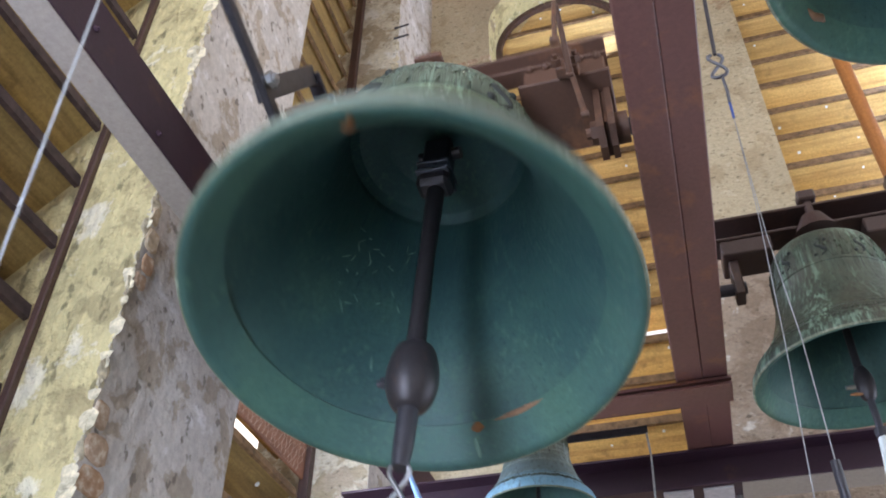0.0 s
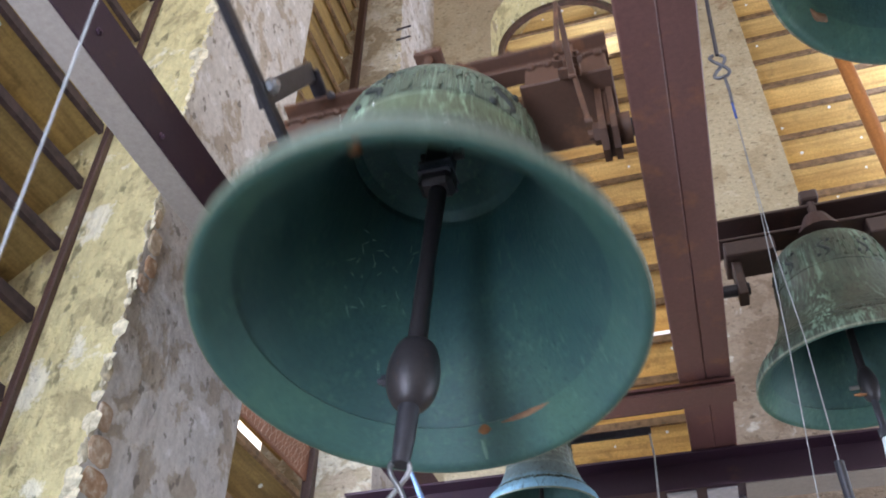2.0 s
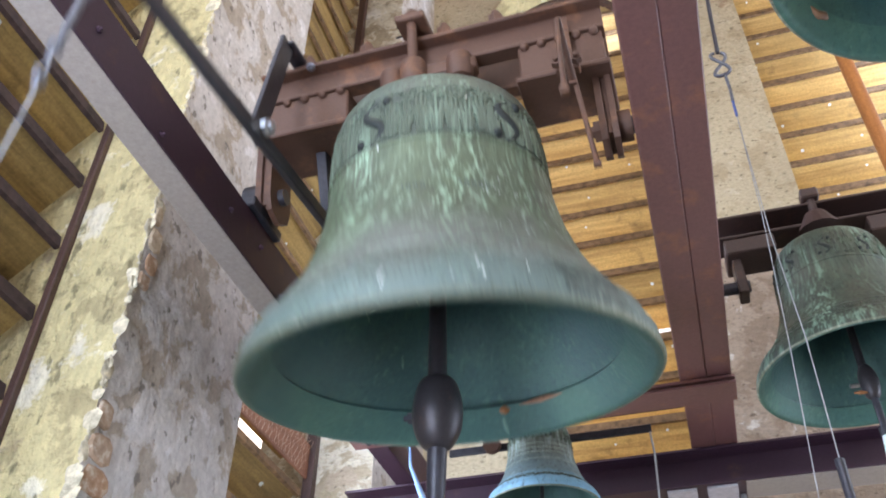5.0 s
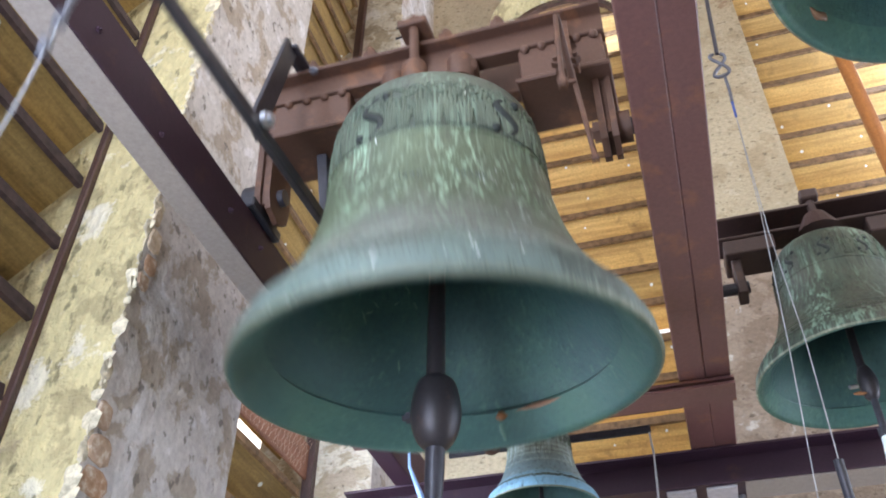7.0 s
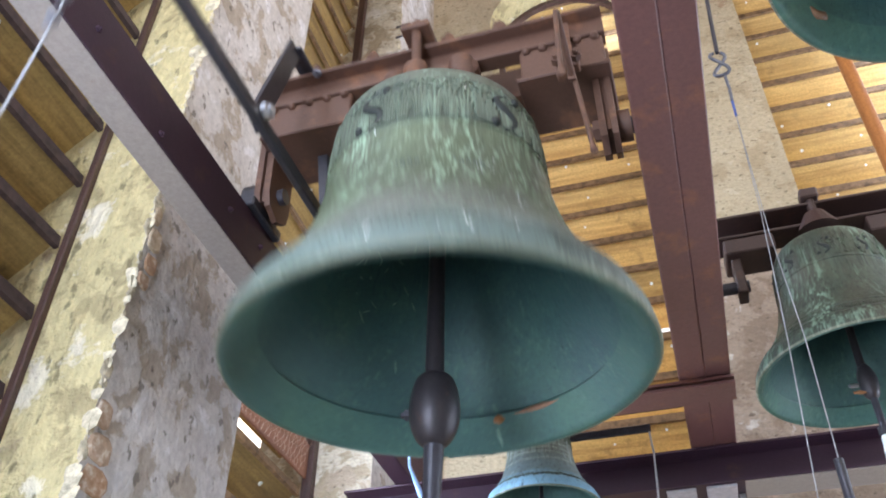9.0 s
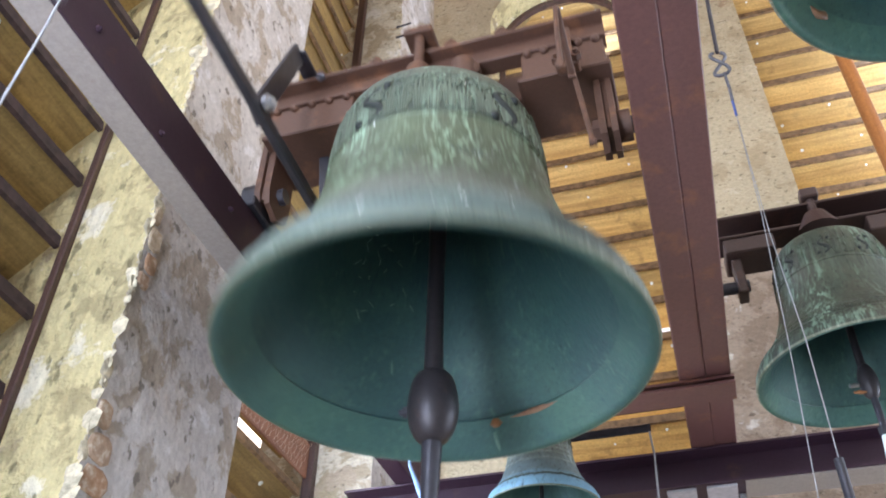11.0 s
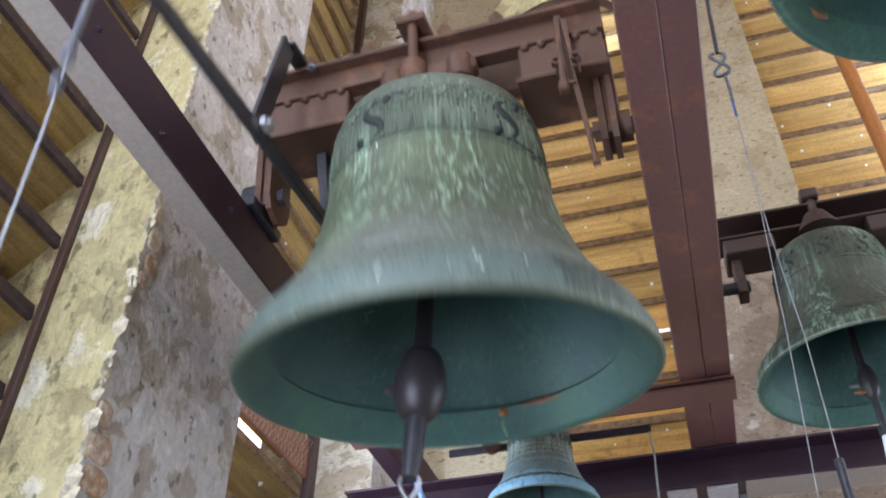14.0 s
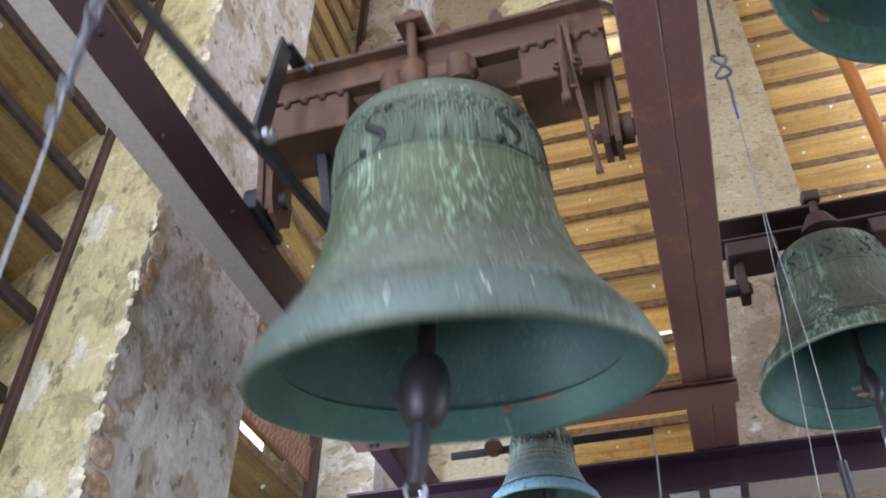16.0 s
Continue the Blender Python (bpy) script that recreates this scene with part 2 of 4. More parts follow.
M = {
    "bronze": mat("patinated_bronze", patina((0.125, 0.158, 0.098), (0.42, 0.60, 0.43), (0.060, 0.064, 0.044), (0.20, 0.255, 0.16), 0.555, (0.155, 0.205, 0.195), 0.455, (-0.68, -0.40), (0.145, 0.14, 0.118), (0.19, 0.20, 0.178)), 0.45),
    "bronze_old": mat("dark_streaked_bronze", patina((0.060, 0.077, 0.056), (0.32, 0.49, 0.37), (0.020, 0.025, 0.020), (0.11, 0.13, 0.085), 0.53, None, 0.47, (-0.58, -0.44), (0.095, 0.09, 0.065)), 0.45),
    "bronze_band": mat("dark_band_bronze", patina((0.080, 0.100, 0.080), (0.27, 0.38, 0.30), (0.040, 0.048, 0.040), (0.125, 0.152, 0.118), 0.56, None, 0.48, (-0.58, -0.44), (0.105, 0.105, 0.095)), 0.52),
    # small bell's verdigris, with blue window light painted in towards the lip
    "bronze_pale": mat("bronze_lit_blue_lip", patina((0.12, 0.135, 0.105), (0.50, 0.66, 0.64), (0.050, 0.048, 0.036), (0.20, 0.235, 0.20), 0.54, (0.23, 0.46, 0.62), 0.45, (-0.24, -0.10), None, (0.16, 0.235, 0.25)), 0.42),
    "bronze_leaf": mat("raised_leaf_bronze", patina((0.125, 0.156, 0.118), (0.34, 0.47, 0.36), (0.062, 0.072, 0.058), (0.19, 0.225, 0.165), 0.54), 0.5),
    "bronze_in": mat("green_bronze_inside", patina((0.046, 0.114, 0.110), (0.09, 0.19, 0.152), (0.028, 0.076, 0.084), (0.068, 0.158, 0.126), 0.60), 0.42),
    "bronze_top": mat("grey_green_shoulder_bronze", patina((0.125, 0.152, 0.118), (0.33, 0.45, 0.36), (0.062, 0.068, 0.052), (0.19, 0.22, 0.17), 0.56, None, 0.48, (-0.58, -0.44), (0.15, 0.15, 0.13)), 0.5),
    # lip edge made paler to hold the highlights along the rim
    "lip_edge": mat("pale_lip_highlight", patina((0.19, 0.21, 0.15), (0.46, 0.50, 0.40), (0.09, 0.11, 0.08), (0.30, 0.31, 0.24), 0.55), 0.45),
    "chip": mat("pale_chipped_plaster", plain((0.56, 0.49, 0.36), 0.5, 45), 0.95),
    "bronze_patch": mat("dark_green_bronze", patina((0.082, 0.105, 0.095), (0.22, 0.29, 0.25), (0.055, 0.07, 0.064), (0.11, 0.135, 0.122), 0.55), 0.5),
    "bronze_dark": mat("dark_bronze", plain((0.02, 0.026, 0.025)), 0.6),
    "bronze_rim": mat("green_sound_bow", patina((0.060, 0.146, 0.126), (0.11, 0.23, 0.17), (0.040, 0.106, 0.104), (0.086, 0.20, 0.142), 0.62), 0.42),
    "rust": mat("rust_stain", plain((0.28, 0.12, 0.045), 0.4), 0.8),
    "rust_pale": mat("pale_rust_stain", plain((0.26, 0.145, 0.085), 0.4), 0.4),
    "jamb": mat("yellow_plaster", plaster((0.67, 0.575, 0.315), (0.48, 0.40, 0.22), (0.42, 0.33, 0.21), (0.83, 0.76, 0.60), 0.64, 1.7, 0.05, 0.45, 0.41, 0.585), 0.92),
    "wall": mat("grey_plaster", plaster((0.61, 0.57, 0.55), (0.43, 0.365, 0.305), (0.40, 0.335, 0.27), (0.76, 0.73, 0.74), 0.65, 0.6, 0.05, 0.8, 0.41, 0.57), 0.92),
    "wall_n": mat("cream_plaster", plaster((0.57, 0.49, 0.345), (0.48, 0.39, 0.26), (0.40, 0.29, 0.19), (0.66, 0.59, 0.46), 0.67, 0.9, 0.09, 1.6, 0.385, 0.60), 0.92),
    # jamb plaster whitened to carry the strong daylight falling on it
    "jamb_lit": mat("daylit_white_plaster", plaster((0.70, 0.645, 0.53), (0.46, 0.38, 0.27), (0.50, 0.41, 0.31), (0.84, 0.81, 0.76), 0.60, 1.3, 0.06, 1.8, 0.44, 0.56), 0.92),
    "undercoat": mat("brown_undercoat", plaster((0.36, 0.285, 0.225), (0.27, 0.205, 0.155), (0.33, 0.245, 0.18), (0.62, 0.58, 0.54), 0.66, 0.9, 0.07, 1.4, 0.44, 0.59), 0.92),
    "scratch": mat("pale_scratch", plain((0.17, 0.30, 0.24)), 0.7),
    "scratch_pale": mat("pale_lettering", plain((0.36, 0.42, 0.36), 0.4), 0.6),
    "drip": mat("white_drip", plain((0.66, 0.70, 0.66), 0.2), 0.8),
    "brick": mat("red_brick", fired_clay, 0.9),
    "steel": mat("oxblood_painted_steel", painted_steel((0.185, 0.082, 0.076), (0.25, 0.105, 0.07), 0.58), 0.42),
    # left beam and heavy cross beam, coloured darker than the oxblood one
    "steel_dark": mat("dark_purple_steel", painted_steel((0.047, 0.019, 0.036), (0.078, 0.034, 0.034), 0.6), 0.55),
    # pale steel for beam undersides, light from window and floor put into the colour
    "steel_grey": mat("lit_underside_steel", painted_steel((0.37, 0.32, 0.295), (0.29, 0.21, 0.17), 0.62), 0.45),
    "yoke": mat("rusty_brown_iron", painted_steel((0.105, 0.050, 0.033), (0.19, 0.085, 0.045), 0.54), 0.6),
    "yoke_dark": mat("dark_brown_iron", painted_steel((0.062, 0.034, 0.030), (0.11, 0.055, 0.038), 0.58), 0.55),
    "iron": mat("black_iron", plain((0.046, 0.043, 0.054)), 0.42, 0.3),
    "clapper": mat("dark_worn_iron", painted_steel((0.052, 0.045, 0.050), (0.17, 0.09, 0.06), 0.62), 0.42, 0.4),
    "zinc": mat("bright_zinc", plain((0.50, 0.51, 0.55), 0.2), 0.3, 0.9),
    "chain": mat("grey_chain_steel", plain((0.15, 0.155, 0.19), 0.4), 0.4, 0.7),
    "slat": mat("golden_board", wood((0.36, 0.205, 0.060), (0.62, 0.405, 0.14), "x"), 0.6),
    # near west boards are coloured darker than far west and north ones
    "slat_w1": mat("dark_brown_board", wood((0.17, 0.105, 0.035), (0.37, 0.245, 0.085), "y"), 0.65),
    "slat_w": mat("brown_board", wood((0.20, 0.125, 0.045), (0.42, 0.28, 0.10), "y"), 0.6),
    # board edge colours carry the shade between louvre boards, deepest on the near louvre
    "edge_dark": mat("deep_board_edge_shade", plain((0.055, 0.034, 0.034), 0.5, 25), 0.8),
    "edge": mat("board_edge_shade", plain((0.17, 0.10, 0.05), 0.55, 25), 0.8),
    "frame": mat("dark_frame_wood", wood((0.035, 0.018, 0.018), (0.085, 0.042, 0.034), "z"), 0.45),
    "pole": mat("orange_wood", wood((0.30, 0.11, 0.03), (0.42, 0.17, 0.05), "z"), 0.5),
    "rope": mat("grey_cord", plain((0.36, 0.36, 0.37)), 0.85),
    "blue": mat("blue_cord", plain((0.08, 0.14, 0.50)), 0.8),
    "plate": mat("pale_plate", plain((0.52, 0.49, 0.53), 0.2), 0.6),
    "glint_blue": mat("blue_window_glint", plain((0.30, 0.48, 0.80), 0.2), 0.5),
    "streak": mat("pale_flank_glint", plain((0.30, 0.345, 0.32), 0.3), 0.5),
    "white": mat("white_strap", plain((0.78, 0.82, 0.85), 0.08), 0.6),
    "mesh": mat("pale_netting", plain((0.48, 0.34, 0.26)), 0.5),
    "backing": mat("red_brown_board", wood((0.20, 0.085, 0.05), (0.32, 0.14, 0.085), "y"), 0.7),
    "copper": mat("copper_wire", plain((0.50, 0.24, 0.14)), 0.4, 0.6),
    "floor": mat("pale_bounce_boards", wood((0.42, 0.42, 0.42), (0.60, 0.60, 0.59), "y"), 0.85),
}


# ---- building helpers ----
def part(name, bm, material, parent=None, label="", kind="", smooth=0):
    me = bpy.data.meshes.new(name)
    bmesh.ops.recalc_face_normals(bm, faces=bm.faces)
    bm.to_mesh(me)
    bm.free()
    for m in (material if isinstance(material, (list, tuple)) else [material]):
        me.materials.append(m)
    if smooth:
        for p in me.polygons:
            p.use_smooth = True
        me.set_sharp_from_angle(angle=radians(smooth))
    ob = new(name, me)
    ob.parent = parent
    return tagged(ob, label, kind=kind)


def thing(name, at, label, category, group="", kind=""):
    ob = new(name)
    ob.empty_display_size = 0.1
    ob.matrix_world = at
    return tagged(ob, label, category, group, kind)


def box(x0, x1, y0, y1, z0, z1, bevel=0.004, bm=None, m=None):
    own = bmesh.new()
    bmesh.ops.create_cube(own, size=1)
    for v in own.verts:
        v.co = ((x0 + x1) / 2 + v.co.x * (x1 - x0), (y0 + y1) / 2 + v.co.y * (y1 - y0), (z0 + z1) / 2 + v.co.z * (z1 - z0))
    if bevel:
        bmesh.ops.bevel(own, geom=own.edges[:], offset=bevel, segments=1, affect="EDGES")
    if m:
        own.transform(m)
    if bm is None:
        return own
    return join(bm, own)


def join(bm, own):
    me = bpy.data.meshes.new("tmp")
    own.to_mesh(me)
    own.free()
    bm.from_mesh(me)
    bpy.data.meshes.remove(me)
    return bm


def along(a, b):
    a, b = Vector(a), Vector(b)
    return Matrix.Translation(a) @ (b - a).to_track_quat("Z", "Y").to_matrix().to_4x4(), (b - a).length


def bar(a, b, w, d, bevel=0.003, bm=None, roll=0):
    m, n = along(a, b)
    return box(-w / 2, w / 2, -d / 2, d / 2, 0, n, bevel, bm, m @ pose(0, 0, 0, 0, 0, roll))


def rod(a, b, r, bm=None, seg=12, r2=None, caps=True):
    m, n = along(a, b)
    own = bmesh.new()
    bmesh.ops.create_cone(own, cap_ends=caps, segments=seg, radius1=r, radius2=r if r2 is None else r2, depth=n)
    own.transform(m @ Matrix.Translation((0, 0, n / 2)))
    return own if bm is None else join(bm, own)


def tube(points, r, bm=None, seg=8):
    bm = bm or bmesh.new()
    pts = [Vector(p) for p in points]
    rings = []
    for i, p in enumerate(pts):
        d = (pts[min(i + 1, len(pts) - 1)] - pts[max(i - 1, 0)]).normalized()
        u = d.orthogonal().normalized() if i == 0 else (u - d * u.dot(d)).normalized()
        w = d.cross(u)
        rr = r[i] if isinstance(r, (list, tuple)) else r
        rings.append([bm.verts.new(p + rr * (math.cos(a) * u + math.sin(a) * w)) for a in [2 * math.pi * k / seg for k in range(seg)]])
    for a, b in zip(rings, rings[1:]):
        for k in range(seg):
            bm.faces.new((a[k], a[(k + 1) % seg], b[(k + 1) % seg], b[k]))
    bm.faces.new(rings[0][::-1]), bm.faces.new(rings[-1])
    return bm


def hexbolt(at, axis, r, h, bm=None):
    a = Vector(at)
    b = a + Vector(axis).normalized() * h
    bm = rod(a, b, r, bm, 6)
    return rod(b, b + Vector(axis).normalized() * h * 0.6, r * 0.5, bm, 10)


def lathe(profile, seg=96, cuts=(), close=True):
    """Turned body; material index by the stretch of the profile, cuts gives where the next begins."""
    bm = bmesh.new()
    rings = []
    for r, z in profile:
        if r < 1e-6:
            rings.append([bm.verts.new((0, 0, z))])
        else:
            rings.append([bm.verts.new((r * math.cos(2 * math.pi * k / seg), r * math.sin(2 * math.pi * k / seg), z)) for k in range(seg)])
    for i, (a, b) in enumerate(zip(rings, rings[1:])):
        idx = sum(i >= c for c in cuts)
        for k in range(seg):
            n = (k + 1) % seg
            if len(a) == 1:
                f = bm.faces.new((a[0], b[k], b[n]))
            elif len(b) == 1:
                f = bm.faces.new((a[k], a[n], b[0]))
            else:
                f = bm.faces.new((a[k], a[n], b[n], b[k]))
            f.material_index = idx
    return bm


def smooth_profile(points, n=4):
    """Catmull-Rom through the given points."""
    out = []
    p = [points[0], *points, points[-1]]
    for a, b, c, d in zip(p, p[1:], p[2:], p[3:]):
        for k in range(n):
            t = k / n
            out.append(tuple(0.5 * (2 * b[i] + (c[i] - a[i]) * t + (2 * a[i] - 5 * b[i] + 4 * c[i] - d[i]) * t * t + (3 * b[i] - a[i] - 3 * c[i] + d[i]) * t ** 3) for i in (0, 1)))
    return out + [points[-1]]


def extrude_x(profile, x0, x1, swap=False):
    """A closed profile of (across, up) drawn out along x, or along y when swap is set."""
    bm = bmesh.new()
    put = (lambda a, u, w: (u, a, w)) if swap else (lambda a, u, w: (a, u, w))
    ends = [[bm.verts.new(put(x, u, w)) for u, w in profile] for x in (x0, x1)]
    n = len(profile)
    for i in range(n):
        bm.faces.new((ends[0][i], ends[0][(i + 1) % n], ends[1][(i + 1) % n], ends[1][i]))
    bm.faces.new(ends[0][::-1]), bm.faces.new(ends[1])
    return bm


def c_profile(web, toe, z0, z1, t=0.01, e=0.003):
    """Channel: web at one side, flanges reaching to the toe, edges eased."""
    d = 1 if toe > web else -1
    return [(web, z0 + e), (web + d * e, z0), (toe - d * e, z0), (toe, z0 + e), (toe, z0 + t - e), (toe - d * e, z0 + t), (web + d * t, z0 + t + e), (web + d * t, z1 - t - e), (toe - d * e, z1 - t), (toe, z1 - t + e), (toe, z1 - e), (toe - d * e, z1), (web + d * e, z1), (web, z1 - e)]


def i_profile(y0, y1, z0, z1, t=0.01):
    m0, m1 = (y0 + y1) / 2 - t / 2, (y0 + y1) / 2 + t / 2
    return [(y0, z0), (y1, z0), (y1, z0 + t), (m1, z0 + t * 1.3), (m1, z1 - t * 1.3), (y1, z1 - t), (y1, z1), (y0, z1), (y0, z1 - t), (m0, z1 - t * 1.3), (m0, z0 + t * 1.3), (y0, z0 + t)]


# ---- walls ----
def wall_mesh(u0, u1, openings, put, inner, outer, sill=SILL):
    """A thick wall with arched openings. put(u, depth, z) gives a place."""
    bm = bmesh.new()

    def prism(poly):
        a = [bm.verts.new(put(u, inner, z)) for u, z in poly]
        b = [bm.verts.new(put(u, outer, z)) for u, z in poly]
        bm.faces.new(a), bm.faces.new(b[::-1])
        for i in range(len(poly)):
            j = (i + 1) % len(poly)
            bm.faces.new((a[i], b[i], b[j], a[j]))
    edges = [u0] + [e for o in openings for e in o] + [u1]
    for a, b in zip(edges[::2], edges[1::2]):
        prism([(a, 0), (b, 0), (b, TOP), (a, TOP)])
    for a, b in openings:
        prism([(a, 0), (b, 0), (b, sill), (a, sill)])
        mid, r, n = (a + b) / 2, (b - a) / 2, 20
        arc = [(mid - r * math.cos(math.pi * k / n), SPRING + r * math.sin(math.pi * k / n)) for k in range(n + 1)]
        for p, q in zip(arc, arc[1:]):
            prism([p, q, (q[0], TOP), (p[0], TOP)])
    return bm


west = wall_mesh(YS, YN, W_OPEN, lambda u, d, z: (d, u, z), XW, XW - THICK)
wall_w = part("wall_west", west, [M["wall"], M["jamb"], M["jamb_lit"]], None, "thick rough-plastered tower wall with two louvred openings", "structure")
north = wall_mesh(XW - THICK, XE + THICK, N_OPEN, lambda u, d, z: (u, d, z), YN, YN + THICK)
wall_n = part("wall_north", north, [M["wall_n"], M["jamb"]], None, "thick cream-plastered tower wall with two arched louvred openings", "structure")
# south and east walls stay unseen, their arches placed to suit the fill lamps
south = wall_mesh(XW - THICK, XE + THICK, ((-1.25, -0.65), (0.8, 1.8)), lambda u, d, z: (u, d, z), YS, YS - THICK, 0.15)
wall_s = part("wall_south", south, [M["wall_n"], M["jamb"]], None, "unseen plastered tower wall with two arches assumed for light", "structure")
east = wall_mesh(YS, YN, ((0.36, 1.44), (2.1, 3.2)), lambda u, d, z: (d, u, z), XE, XE + THICK)
wall_e = part("wall_east", east, [M["wall_n"], M["jamb"]], None, "unseen plastered tower wall with two arches assumed for light", "structure")
for w, inner_axis in ((wall_w, 0), (wall_n, 1), (wall_s, 1), (wall_e, 0)):
    for p in w.data.polygons:
        p.material_index = 0 if abs(p.normal[inner_axis]) > 0.9 else 1
# only the far west jamb gets the whitened, daylit plaster
for p in wall_w.data.polygons:
    if p.normal[1] < -0.9 and abs(p.center[1] - W_OPEN[1][1]) < 0.02:
        p.material_index = 2
# floor out of view, pale so it throws light up into the bells
floor = part("floor", box(XW - THICK, XE + THICK, YS - THICK, YN + THICK, -0.15, 0.0, 0), M["floor"], None, "unseen boarded floor of the bell chamber, pale to bounce light", "structure")
ceiling = part("ceiling", box(XW - THICK, XE + THICK, YS - THICK, YN + THICK, TOP, TOP + 0.2, 0), M["backing"], None, "boarded ceiling of the bell chamber", "structure")
bm = bmesh.new()
bmesh.ops.create_grid(bm, x_segments=1, y_segments=1, size=900)
bm.transform(Matrix.Translation((0, 0, -14)))
ground = part("ground", bm, mat("pale_ground", plain((0.30, 0.26, 0.20), 0.3, 0.05), 0.95), None, "pale town ground far below the tower", "structure")


def bare_undercoat(x0, x1, z0, z1, lo, hi):
    """Thin rough coat with a ragged outline, standing 4 mm off the wall's face."""
    bmu, nx, nz = bmesh.new(), 16, 30
    g = []
    for j in range(nz + 1):
        row = []
        for i in range(nx + 1):
            x, z = x0 + (x1 - x0) * i / nx, z0 + (z1 - z0) * j / nz
            row.append(bmu.verts.new((min(hi - 0.004, max(lo + 0.004, x)), YN - 0.004, z + (0.10 * noise.noise((x * 7, j * 0.2, 3)) + 0.04 * noise.noise((x * 25, 1, 9))) * (j / nz) ** 2)))
        g.append(row)
    for j in range(nz):
        for i in range(nx):
            bmu.faces.new((g[j][i], g[j][i + 1], g[j + 1][i + 1], g[j + 1][i]))
    geo = bmesh.ops.extrude_face_region(bmu, geom=bmu.faces[:])
    for v in geo["geom"]:
        if isinstance(v, bmesh.types.BMVert):
            v.co.y += 0.006
    return bmu


part("bare_undercoat", bare_undercoat(0.144, 0.834, 2.6, 4.62, N_OPEN[0][1], N_OPEN[1][0]), M["undercoat"], wall_n, "brown bare undercoat with white plaster remnants")
# second brown sheet over the wall's low left corner
part("bare_undercoat", bare_undercoat(XW + 0.004, N_OPEN[0][0] - 0.004, 2.2, 3.42, XW, N_OPEN[0][0]), M["undercoat"], wall_n, "brown coat low on the wall")

# ---- louvres ----

def louvre(name, a, b, put, z_ref, material, label, cut=(), nosing=0.034, short=0.57, edge=M["edge"], post=0.045, gap=0.05, pitch=0.248):
    """Sloping boards between two frame posts. put(u, depth, z): depth 0 is the frame's plane, inwards negative."""
    lv = thing(name, Matrix.Identity(4), label, "louvre", "louvred openings")

    def frame_bar(points, w):
        bmf = bmesh.new()
        for p, q in zip(points, points[1:]):
            bar(put(*p), put(*q), w, w, 0.003, bmf)
        return bmf
    mid, r = (a + b) / 2, (b - a) / 2 - 0.02
    for u in (a + post * 0.46, b - post * 0.46):
        part("frame_post", frame_bar([(u, -0.02, SILL), (u, -0.02, SPRING)], post), M["frame"], lv)
    part("frame_arch", frame_bar([(mid - r * math.cos(math.pi * k / 18), -0.02, SPRING + r * math.sin(math.pi * k / 18)) for k in range(19)], 0.045), M["frame"], lv)
    meshes = {}
    rng = random.Random(7)
    k0 = math.ceil((SILL + 0.25 - z_ref) / pitch)
    z, k = z_ref + k0 * pitch, k0
    while z < SPRING + r + 0.1:
        half = r if z - 0.12 < SPRING else math.sqrt(max(0.0, r * r - (z - 0.12 - SPRING) ** 2))
        if half > 0.08:
            tilt = rng.uniform(-0.006, 0.006)
            bms = bmesh.new()
            # board: upper edge inside, lower edge outside
            f = short if k in cut else 1.0
            prof = ((0.0, 0.0), (0.23 * f, -0.215 * f), (0.23 * f + 0.014, -0.215 * f + 0.016), (0.014, 0.016))
            n = 8
            rows = []
            for s in range(n + 1):
                u = mid - half + (2 * half - gap) * s / n
                wob = 0.004 * noise.noise((u * 4, z * 3, 1.7)) + tilt * (s / n - 0.5)
                rows.append([bms.verts.new(put(u, d + wob, z + h + wob)) for d, h in prof])
            for p, q in zip(rows, rows[1:]):
                for i in range(4):
                    bms.faces.new((p[i], p[(i + 1) % 4], q[(i + 1) % 4], q[i]))
            bms.faces.new(rows[0]), bms.faces.new(rows[-1][::-1])
            slat = part("slat", bms, material, lv)
            # dark strip added along the board's edge in place of its shade
            nose = bmesh.new()
            rows = []
            for s in range(n + 1):
                u = mid - half + (2 * half - gap) * s / n
                wob = 0.004 * noise.noise((u * 4, z * 3, 1.7)) + tilt * (s / n - 0.5)
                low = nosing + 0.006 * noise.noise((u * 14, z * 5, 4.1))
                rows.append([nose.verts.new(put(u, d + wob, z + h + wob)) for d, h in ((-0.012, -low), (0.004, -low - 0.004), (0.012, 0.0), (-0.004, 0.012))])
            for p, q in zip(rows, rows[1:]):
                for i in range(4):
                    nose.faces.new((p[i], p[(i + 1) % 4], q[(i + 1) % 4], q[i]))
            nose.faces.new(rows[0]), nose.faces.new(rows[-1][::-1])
            part("edge_strip", nose, edge, slat, "dark strip standing for shade at the board's edge")
            # white discs stand for daylight showing through small holes
            for _ in range(rng.randint(1, 3)):
                u, f = mid + half * rng.uniform(-0.9, 0.9), rng.uniform(0.12, 0.42)
                c = Vector(put(u, 0.23 * f, z - 0.215 * f))
                nrm = (Vector(put(u, -1, -1.07)) - Vector(put(u, 0, 0))).normalized()
                part("nail_head", rod(c - nrm * 0.002, c + nrm * 0.004, rng.uniform(0.006, 0.011), None, 8), M["white"], slat, "white disc standing for daylight through a hole")
        z, k = z + pitch, k + 1
    return lv


LX, LY = -1.60, 4.16
louvre("west_louvre", W_OPEN[0][0], W_OPEN[0][1], lambda u, d, z: (-1.57 - d, u, z), 1.6 + 1.79, M["slat_w1"], "dark brown board louvre filling the near plastered opening", (), 0.030, 0.57, M["edge_dark"], 0.024, 0.004, 0.2355)
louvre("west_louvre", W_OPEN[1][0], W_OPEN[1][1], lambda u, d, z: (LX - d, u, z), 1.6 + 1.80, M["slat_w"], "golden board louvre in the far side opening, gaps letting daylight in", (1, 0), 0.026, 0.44)
